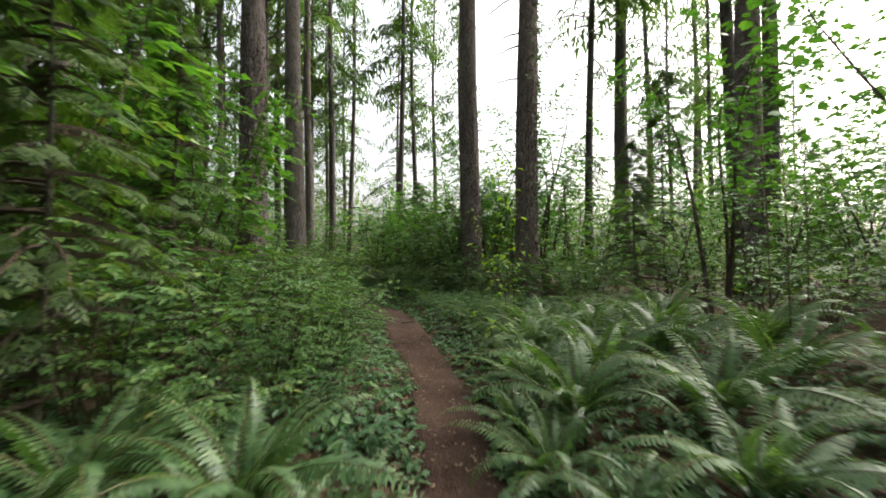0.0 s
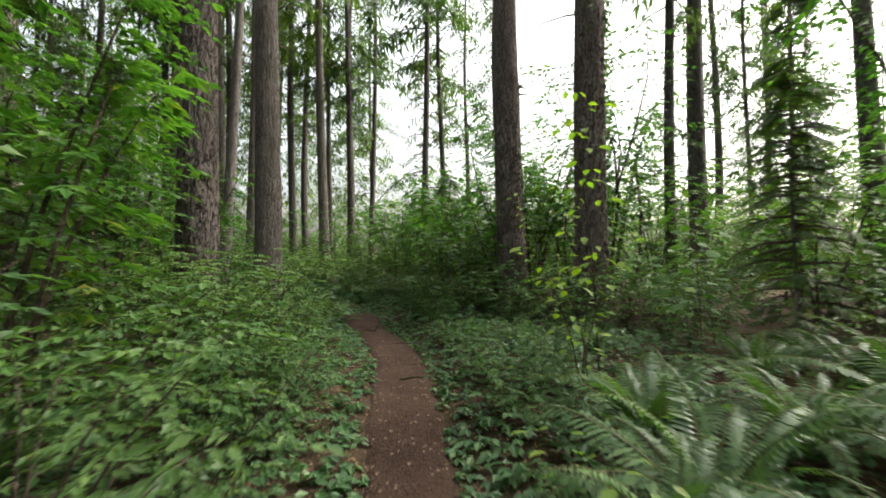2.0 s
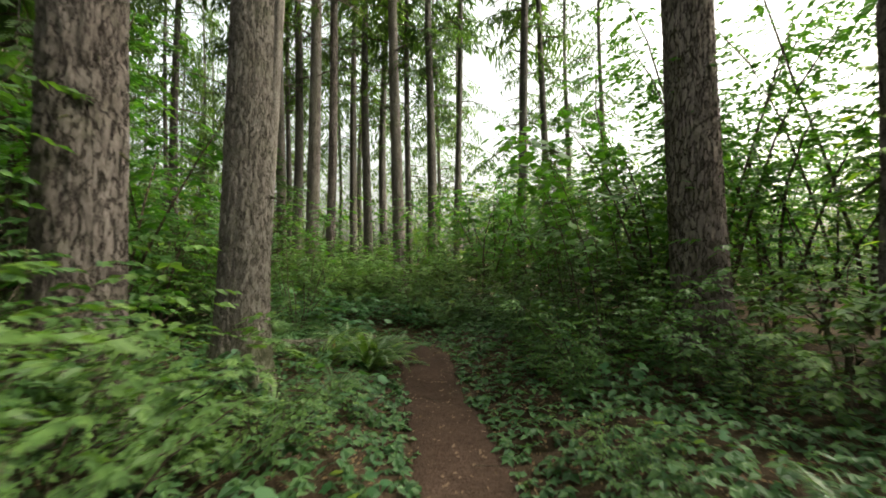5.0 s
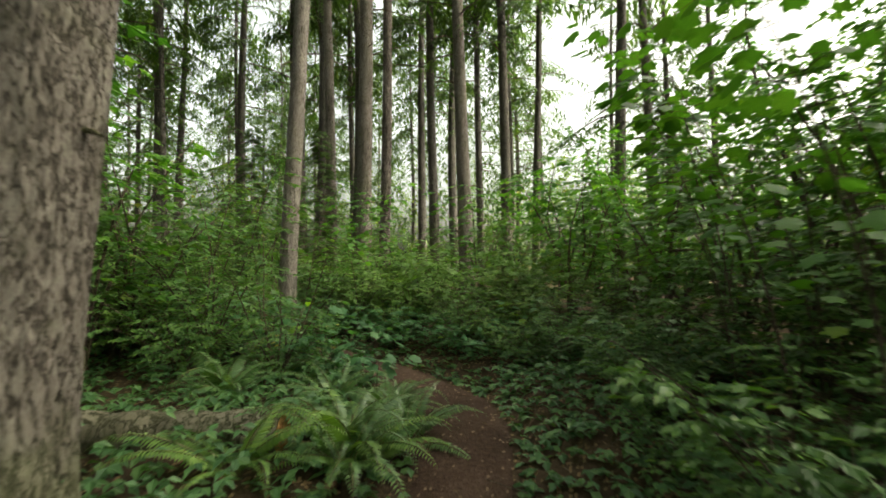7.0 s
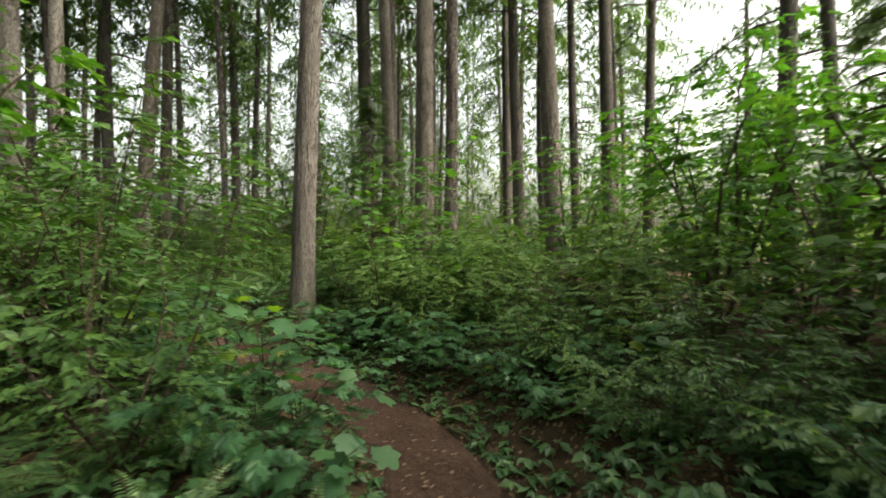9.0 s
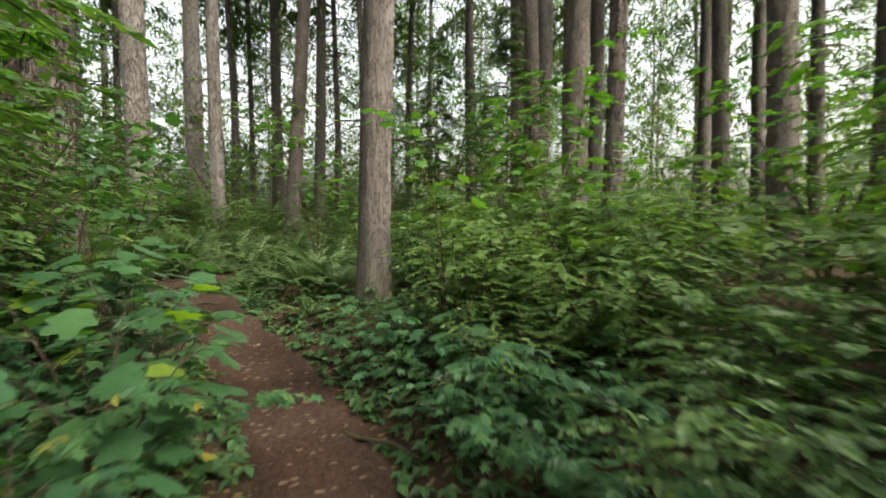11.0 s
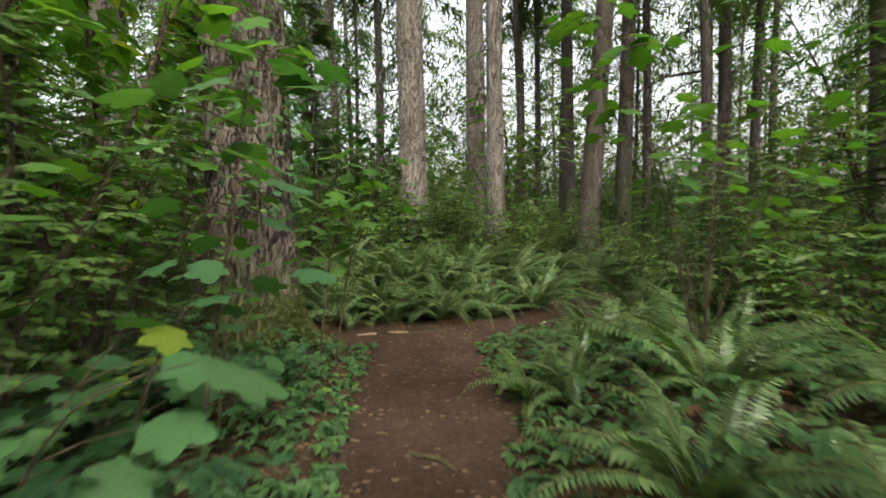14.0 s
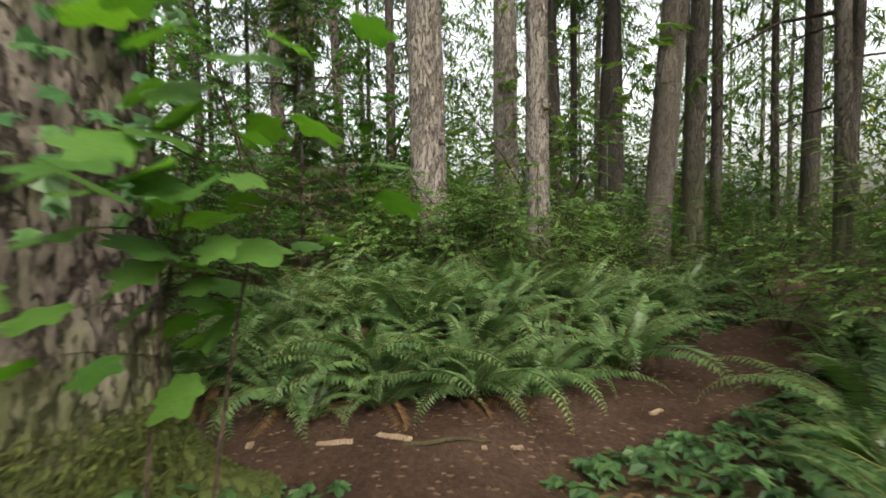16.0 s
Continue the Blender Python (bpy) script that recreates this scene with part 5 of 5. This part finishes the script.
BROAD_SPOTS_2 = [(0.3, 7.7, 0.5, 1), (0.5, 9.0, 0.55, 1), (0.1, 10.4, 0.6, 1), (-0.2, 11.5, 0.7, 0), (-0.7, 12.4, 0.65, 0), (-1.0, 1.0, 0.6, 0), (-1.35, 4.0, 0.6, 1),
                 (0.9, 1.5, 0.5, 1), (-13.51, 13.89, 0.6, 0), (-13.40, 15.53, 0.6, 1), (-12.80, 12.89, 0.5, 1), (-10.64, 15.33, 0.5, 1), (-2.0, 8.6, 0.6, 0)]
for spot in BROAD_SPOTS + BROAD_SPOTS_2:
    stand(BROADS, fresh_w, spot[3], spot[0], spot[1], spot[2], g.uniform(0, 360), 0.01)

# the yellow-green sapling whose sprays hang beside the path, and young maples reaching over it
t0 = leafy_stem("alder_sapling", "thin sapling with yellow-green oval leaves in sprays", "sapling", "thin saplings", 21, 3, 1.9, 0.5, 15, OVAL_YELLOW, 0.10, 0.45, 0.0, 0.2)
t0.matrix_basis = pose(0.95, 7.15, gz(0.95, 7.15) - 0.01, 0, 0, 40)
t0 = leafy_stem("alder_sapling", "small sapling with yellowing oval leaves", "sapling", "thin saplings", 22, 3, 0.75, 0.3, 8, OVAL_YELLOW, 0.095, 0.4, 0.0, 0.3)
t0.matrix_basis = pose(0.62, 5.15, gz(0.62, 5.15) - 0.01)
t0 = leafy_stem("alder_sapling", "tall thin sapling with yellow-green leaves", "sapling", "thin saplings", 23, 2, 2.6, 0.5, 16, OVAL_YELLOW, 0.11, 0.5, 0.0, 0.35)
t0.matrix_basis = pose(1.1, 9.8, gz(1.1, 9.8) - 0.01, 0, 0, 100)
MAPLES = [leafy_stem("vine_maple", "arching vine maple with large green lobed leaves", "sapling", "vine maples", 31, 3, 2.3, 1.1, 16, LOBED_GREEN, 0.15, 0.7, 0.02, 0.3),
          leafy_stem("vine_maple", "upright vine maple with spread lobed leaves", "sapling", "vine maples", 32, 4, 2.8, 0.9, 15, LOBED_GREEN, 0.14, 0.7, 0.02, 0.35)]
fresh_m = list(MAPLES)
for x, y, size, kind, turn in ((-10.09, 13.35, 0.85, 0, 60), (-9.52, 12.75, 0.95, 1, 10), (0.1, 12.9, 0.95, 0, 200), (-0.6, 14.6, 1.0, 1, 80), (-0.2, 13.4, 1.05, 1, 20),
                               (-9.42, 16.11, 0.95, 1, 140), (-7.76, 13.14, 0.9, 0, 120), (-1.6, 16.4, 1.0, 1, 0),
                               (2.4, 8.2, 0.9, 0, 240), (3.2, 9.6, 1.0, 1, 0), (-6.00, 17.35, 0.9, 1, 90), (-10.93, 17.35, 0.95, 1, 0)):
    stand(MAPLES, fresh_m, kind, x, y, size, turn, 0.01)

def arching_sapling(points, n, me, size, seed, label, twig=0.22, start=0.35, name="vine_maple", group="vine maples"):
    """One thin stem that arches through points, its large leaves held on short side twigs."""
    g = random.Random(seed)
    pts = np.array(points, float)
    x, y = pts[0, :2]
    ob = new(name)
    ob.location = (x, y, gz(x, y) - 0.01)
    tagged(ob, label, "sapling", group)
    u = np.linspace(0, 1, len(pts))
    t = np.linspace(0, 1, 14)
    line = np.stack([np.interp(t, u, pts[:, c]) for c in range(3)], 1)
    line[1:-1] = (line[:-2] + line[1:-1] + line[2:]) / 3
    line = line - np.array([x, y, line[0, 2]])
    wood = Bag()
    wood.add(*tube(line, 0.008 * (1.15 - t), 6))
    spots = []
    for q in range(n):
        w = start + (1 - start) * (q + g.random() * 0.6) / n
        p = np.array([np.interp(w, t, line[:, c]) for c in range(3)])
        a, ll = g.uniform(0, 6.28), twig * g.uniform(0.4, 1.2)
        e = p + np.array([math.cos(a) * ll, math.sin(a) * ll, 0.15 * ll])
        wood.add(*tube(np.stack([p, (p + e) / 2 + np.array([0, 0, 0.012]), e]), np.array([0.003, 0.0022, 0.0015]), 3))
        spots.append((e, a))
        if g.random() < 0.6:
            spots.append(((p + e) / 2, a + g.choice((-1.2, 1.2))))
    put("stem", wood.mesh("stem", TWIG), ob)
    for e, a in spots:
        put("leaf", me, ob, pose(*e, g.uniform(-20, 20), g.uniform(5, 40), math.degrees(a) + g.uniform(-25, 25)) @ Matrix.Scale(size * g.uniform(0.65, 1.15), 4))
    return ob


OVER = "maple stem arching over the path with broad green leaves"
arching_sapling([(-10.45, 13.72, 0.50), (-10.40, 13.85, 1.40), (-10.32, 14.03, 1.89), (-10.24, 14.27, 2.17)], 20, LOBED_GREEN, 0.15, 1, OVER)
arching_sapling([(-10.57, 13.81, 0.50), (-10.56, 13.94, 1.31), (-10.42, 14.11, 1.76), (-10.32, 14.32, 1.85)], 14, LOBED_GREEN, 0.14, 2, OVER)
arching_sapling([(-8.53, 13.89, 0.50), (-8.48, 14.06, 1.22), (-8.34, 14.22, 1.76), (-8.24, 14.32, 2.03)], 18, LOBED, 0.15, 3, OVER)
arching_sapling([(-9.11, 13.67, 0.50), (-9.06, 13.80, 1.40), (-8.92, 13.96, 2.12), (-8.82, 14.17, 2.39)], 20, LOBED_GREEN, 0.14, 4, OVER)
arching_sapling([(-0.25, 12.1, 0.4), (-0.4, 12.0, 1.6), (-0.7, 11.8, 2.5), (-0.98, 11.55, 2.75)], 26, LOBED_GREEN, 0.13, 5, OVER, 0.3)
arching_sapling([(-0.6, 13.7, 0.4), (-0.8, 13.6, 1.6), (-1.1, 13.4, 2.4), (-1.35, 13.2, 2.65)], 42, LOBED_GREEN, 0.14, 6, OVER, 0.34)
arching_sapling([(-0.4, 12.9, 0.4), (-0.6, 12.9, 1.6), (-0.95, 12.85, 2.5), (-1.2, 12.75, 3.0)], 40, LOBED_GREEN, 0.14, 14, OVER, 0.34)
arching_sapling([(0.1, 13.3, 0.4), (-0.05, 13.25, 1.8), (-0.4, 13.15, 2.9), (-0.75, 13.0, 3.4)], 40, LOBED_GREEN, 0.14, 15, OVER, 0.36)
arching_sapling([(-0.5, 14.3, 0.4), (-0.7, 14.2, 1.8), (-1.1, 14.05, 2.9), (-1.5, 13.9, 3.4)], 40, LOBED_GREEN, 0.14, 16, OVER, 0.36)
arching_sapling([(-9.54, 16.17, 0.59), (-9.51, 15.95, 1.67), (-9.45, 15.60, 2.57), (-9.34, 15.29, 2.79)], 24, LOBED_GREEN, 0.13, 7, OVER, 0.3)
arching_sapling([(-7.20, 13.71, 0.50), (-7.11, 13.83, 1.40), (-7.01, 14.04, 1.94), (-6.91, 14.25, 2.21)], 18, LOBED, 0.14, 8, OVER)
arching_sapling([(-5.58, 15.93, 0.32), (-5.62, 15.89, 1.22), (-5.76, 15.77, 1.85), (-5.86, 15.65, 2.12)], 20, LOBED_GREEN, 0.12, 9, OVER)
arching_sapling([(3.7, 4.9, 0.3), (3.6, 4.8, 1.9), (3.4, 4.6, 3.1), (3.0, 4.4, 3.8)], 46, LOBED_GREEN, 0.14, 21, OVER, 0.55)
arching_sapling([(4.2, 5.3, 0.3), (4.15, 5.2, 2.2), (3.9, 5.1, 3.6), (3.5, 5.0, 4.5)], 46, LOBED_GREEN, 0.14, 22, OVER, 0.6)
arching_sapling([(4.7, 6.6, 0.3), (4.6, 6.5, 2.4), (4.3, 6.3, 3.9), (3.8, 6.1, 4.8)], 46, LOBED_GREEN, 0.14, 23, OVER, 0.65)
ALDER = "thin leaning sapling with yellow-green oval leaves"
arching_sapling([(1.15, 7.35, 0.3), (1.1, 7.3, 1.4), (0.98, 7.2, 2.3), (0.85, 7.05, 3.0)], 30, OVAL_YELLOW, 0.115, 12, ALDER, 0.22, 0.3, "alder_sapling", "thin saplings")
arching_sapling([(1.0, 7.1, 0.3), (0.95, 7.05, 0.9), (0.8, 6.95, 1.3), (0.62, 6.85, 1.35)], 14, OVAL_YELLOW, 0.11, 13, ALDER, 0.16, 0.3, "alder_sapling", "thin saplings")

# ---------------------------------------------------------------- ground cover and litter
def scatter(n, lo, hi, x0, x1, y0, y1, seed):
    """Places in a band between lo and hi from the path's edge."""
    r = np.random.default_rng(seed)
    p = np.stack([r.uniform(x0, x1, n), r.uniform(y0, y1, n)], 1)
    d = path_gap(p[:, 0], p[:, 1])
    thin = r.random(n) < np.clip(1.25 - d / hi, 0.15, 1)
    p = p[(d > lo) & (d < hi) & thin]
    return p, ground_z(p[:, 0], p[:, 1]), r


p, z, r = scatter(84000, -0.04, 4.0, -19, 4.5, -1, 19, 41)
bag = Bag()
n = len(p)
rise = 0.03 + 0.20 * r.random(n) ** 1.5 * np.clip(path_gap(p[:, 0], p[:, 1]) * 2, 0.15, 1)
turn0 = r.random(n) * 2 * np.pi
for q in range(3):
    a = turn0 + (q - 1) * 1.15
    way = np.stack([np.cos(a), np.sin(a), -0.1 - 0.35 * r.random(n)], 1)
    up = np.stack([r.normal(0, 0.25, n), r.normal(0, 0.25, n), np.ones(n)], 1)
    v, f = leaves(OVATE, np.concatenate([p, (z + rise)[:, None]], 1), way, up, 0.05 + 0.05 * r.random(n))
    bag.add(v, f)
tagged(new("ground_cover", bag.mesh("ground_cover", COVER)), "low creeping green plants covering the forest floor", "ground cover", kind="stuff")

p, z, r = scatter(13000, -0.75, 1.0, -18, 3, -2, 19, 42)
n = len(p)
a = r.random(n) * 2 * np.pi
way = np.stack([np.cos(a), np.sin(a), r.normal(0, 0.15, n)], 1)
up = np.stack([r.normal(0, 0.3, n), r.normal(0, 0.3, n), np.ones(n)], 1)
v, f = leaves(OVATE, np.concatenate([p, (z + 0.045 * (path_gap(p[:, 0], p[:, 1]) < 0) + 0.012)[:, None]], 1), way, up, 0.010 + 0.044 * r.random(n) ** 2.5)
tagged(new("leaf_litter", mesh_np("leaf_litter", v, [f], DEAD_LEAF)), "small dry brown leaves scattered on the soil", "leaf litter", kind="stuff")

p, z, r = scatter(700, -0.7, 0.8, -18, 3, -2, 19, 43)
bag = Bag()
for (x, y), zz in zip(p, z):
    a, ln = r.random() * 6.28, 0.04 + 0.16 * r.random() ** 2
    b = np.array([math.cos(a), math.sin(a), 0]) * ln
    c = np.array([x, y, zz + 0.05])
    v, f = tube(np.stack([c - b, c + np.array([0, 0, 0.006]) + 0.1 * b[[1, 0, 2]], c + b]), np.array([0.004, 0.0035, 0.002]), 4)
    bag.add(v, f)
tagged(new("fallen_twigs", bag.mesh("fallen_twigs", TWIG)), "short thin twigs lying on the path", "twigs", kind="stuff")

# pieces of wood and bark on the trodden soil
def wood_piece(x, y, ln, w, turn, label="flat weathered piece of wood on the path"):
    bm = bmesh.new()
    bmesh.ops.create_cube(bm, size=1)
    bmesh.ops.subdivide_edges(bm, edges=bm.edges[:], cuts=3, use_grid_fill=True)
    rr = random.Random(int(1000 * abs(x)))
    for v in bm.verts:
        taper = 1 - 0.35 * abs(v.co.x) - 0.25 * rr.random()
        v.co = Vector((v.co.x * ln * (1 + 0.08 * rr.random()), v.co.y * w * taper, v.co.z * 0.018 * taper + 0.01 * math.sin(v.co.x * 4)))
    me = bpy.data.meshes.new("wood_piece")
    bm.to_mesh(me)
    bm.free()
    me.materials.append(WOOD_CHIP)
    ob = new("wood_piece", me)
    ob.matrix_basis = pose(x, y, gz(x, y) + 0.045, 3, 2, turn)
    return tagged(ob, label, "wood piece", "wood pieces on the path")


for spec in ((-11.88, 13.78, 0.20, 0.045, 95), (-11.98, 14.11, 0.22, 0.05, 70), (-11.82, 13.30, 0.09, 0.05, 20), (-11.89, 14.82, 0.07, 0.04, 50), (-12.43, 15.76, 0.09, 0.03, 110),
             (-11.58, 13.06, 0.07, 0.05, 0), (-11.86, 14.64, 0.06, 0.035, 10), (-7.12, 14.96, 0.06, 0.03, 40), (-8.44, 14.66, 0.05, 0.03, 80)):
    wood_piece(*spec)


def fallen_stick(x, y, ln, turn, r=0.010):
    t = np.linspace(-0.5, 0.5, 9)
    v, f = tube(np.stack([t * ln, 0.03 * ln * np.sin(t * 9), 0.01 * np.cos(t * 7)], 1), r * (1.1 - t * 0.7), 6)
    ob = new("fallen_stick", mesh_np("fallen_stick", v, [f], TWIG, True))
    ob.matrix_basis = pose(x, y, gz(x, y) + 0.05, 0, 0, turn)
    return tagged(ob, "crooked dead stick lying on the path", "stick", "fallen sticks")


for spec in ((-5.15, 15.25, 0.5, 30), (-3.74, 14.89, 0.45, -25), (-11.92, 14.43, 0.5, 100), (-3.75, 13.64, 0.4, 120), (-9.21, 14.71, 0.3, 60), (-0.6, 8.2, 0.3, 15)):
    fallen_stick(*spec)

# the sawn log under the ferns
log = new("log")
log.matrix_basis = pose(-3.75, 11.62, gz(-3.6, 11.7) + 0.03, 0, 0, 24)
tagged(log, "short sawn log with an orange-brown cut end among ferns", "log")
t = np.linspace(-0.65, 0.65, 40)
v, f = tube(np.stack([t, 0.02 * np.sin(t * 3), 0 * t], 1), 0.13 + 0.008 * np.sin(t * 20), 40)
v = v + norm(v * np.array([0, 1, 1])) * (0.018 * (fbm(v * np.array([[6, 30, 30]]), 77) - 0.5))[:, None]
put("bark", mesh_np("bark", v, [f], BARK, True), log)
for end, name in ((0.65, "cut_face"), (-0.65, "cut_face")):
    a = np.arange(40) / 40 * 2 * np.pi
    cv = np.concatenate([[[end, 0.02 * math.sin(end * 3), 0]], np.stack([np.full(40, end + 0.004 * np.sign(end)), 0.123 * np.cos(a), 0.123 * np.sin(a)], 1)])
    put(name, mesh_np(name, cv, [np.array([(0, 1 + q, 1 + (q + 1) % 40) for q in range(40)])], WOOD_CUT), log, None, "orange-brown sawn wood")

# ivy on two trunks, and moss on the roots of the great fir
def trunk_cover(name, x, y, r, lo, hi, n, tpl, size, mat, seed, side=None):
    q = np.random.default_rng(seed)
    a = q.random(n) * 2 * np.pi if side is None else radians(side) + q.normal(0, 0.7, n)
    h = lo + (hi - lo) * q.random(n)
    d = np.stack([np.cos(a), np.sin(a), np.zeros(n)], 1)
    off = 0.03 + 0.10 * q.random(n)
    pos = d * (r * (1 - 0.8 * h / 28) + off)[:, None] + np.stack([0 * h, 0 * h, h], 1)
    way = np.stack([q.normal(0, 0.6, n), q.normal(0, 0.6, n), -0.7 + 0.5 * q.random(n)], 1) + 0.4 * d
    v, f = leaves(tpl, pos, way, d + np.array([[0, 0, 0.6]]), size * (0.6 + 0.7 * q.random(n)))
    ob = new(name, mesh_np(name, v, [f], mat))
    ob.location = (x, y, gz(x, y))
    return ob


GREAT = (-11.01, 12.97)
# moss on the roots of the great fir
q = np.random.default_rng(71)
n = 9000
a, h = q.random(n) * 2 * np.pi, 0.55 * q.random(n) ** 1.7
rr = 0.40 + 0.15 * np.exp(-h / 0.32) * (1 + 0.5 * np.sin(a * 3 + 6) + 0.3 * np.sin(a * 5 + 12)) + 0.35 * np.exp(-h / 0.16) * np.clip(np.sin(a * 3 + 7.8), 0, 1) ** 2
d = np.stack([np.cos(a), np.sin(a), np.zeros(n)], 1)
v, f = leaves(OVATE, d * (rr * 0.93)[:, None] + np.stack([0 * h, 0 * h, h - 0.02], 1), d + q.normal(0, 0.6, (n, 3)), np.array([[0, 0, 1.0]]) + 0.4 * d, 0.014 + 0.020 * q.random(n))
moss = new("moss", mesh_np("moss", v, [f], MOSS))
moss.location = (GREAT[0], GREAT[1], gz(*GREAT))
tagged(moss, "green-brown moss tufts on the roots of a great fir", "moss", kind="stuff")
tagged(trunk_cover("ivy", 2.16, 11.72, 0.30, 1.5, 9.5, 900, MAPLE_SMALL, 0.09, SHRUB, 51, 10), "dark ivy climbing a fir trunk", "ivy", kind="stuff")
tagged(trunk_cover("ivy", -11.01, 12.97, 0.42, 1.2, 4.8, 300, MAPLE_SMALL, 0.10, BROAD_LEAF, 52, 60), "green leaves climbing a great fir", "ivy", kind="stuff")

# ---------------------------------------------------------------- the woods far off, all round
r = np.random.default_rng(61)
firs, leafy = Bag(), Bag()
for _ in range(760):
    a, d = r.random() * 2 * np.pi, 23 + 34 * r.random()
    x, y = -6 + math.cos(a) * d, 10 + math.sin(a) * d
    b = math.degrees(math.atan2(x, y - 2))
    # this largely unseen side is made taller and denser to block light
    behind = y < -8
    opening = -14 < b < 52
    if opening and d < 36:
        continue
    fir = r.random() < (0.35 if opening else 0.68)
    h = (8 + 9 * r.random()) * (0.75 if opening else 1.3 if behind else 1.1) * (1.3 if fir and not opening else 1.0 if opening else 0.6)
    n = int((66 if fir else 54) + 20 * r.random()) + 16 * behind
    z = h * r.random(n) ** (1.0 if fir else 1.5)
    az = r.random(n) * 2 * np.pi
    rad = (0.5 + 2.1 * (1 - z / h)) * np.sqrt(r.random(n)) if fir else 2.4 * np.sqrt(r.random(n)) * (1 - 0.5 * z / h)
    pos = np.stack([x + np.cos(az) * rad, y + np.sin(az) * rad, 0.4 + z], 1)
    way = np.stack([np.cos(az), np.sin(az), -0.3 - 0.5 * r.random(n)], 1)
    up = np.stack([r.normal(0, 0.4, n), r.normal(0, 0.4, n), np.ones(n)], 1)
    if fir:
        firs.add(*leaves(SPRAY_FAR, pos, way, up, 0.75 + 0.85 * r.random(n)))
    else:
        m = 6
        pos = np.repeat(pos, m, axis=0) + r.normal(0, 0.35, (n * m, 3))
        leafy.add(*leaves(OVATE, pos, np.repeat(way, m, axis=0) + r.normal(0, 0.5, (n * m, 3)), np.repeat(up, m, axis=0) + r.normal(0, 0.3, (n * m, 3)), 0.15 + 0.20 * r.random(n * m)))
tagged(new("far_firs", firs.mesh("far_firs", NEEDLE)), "drooping fir boughs of woods far off", "woods", kind="stuff")
tagged(new("far_thicket", leafy.mesh("far_thicket", FAR_LEAF_LIT)), "leafy thicket far behind the trunks, its green lightened for backlight and haze", "woods", kind="stuff")
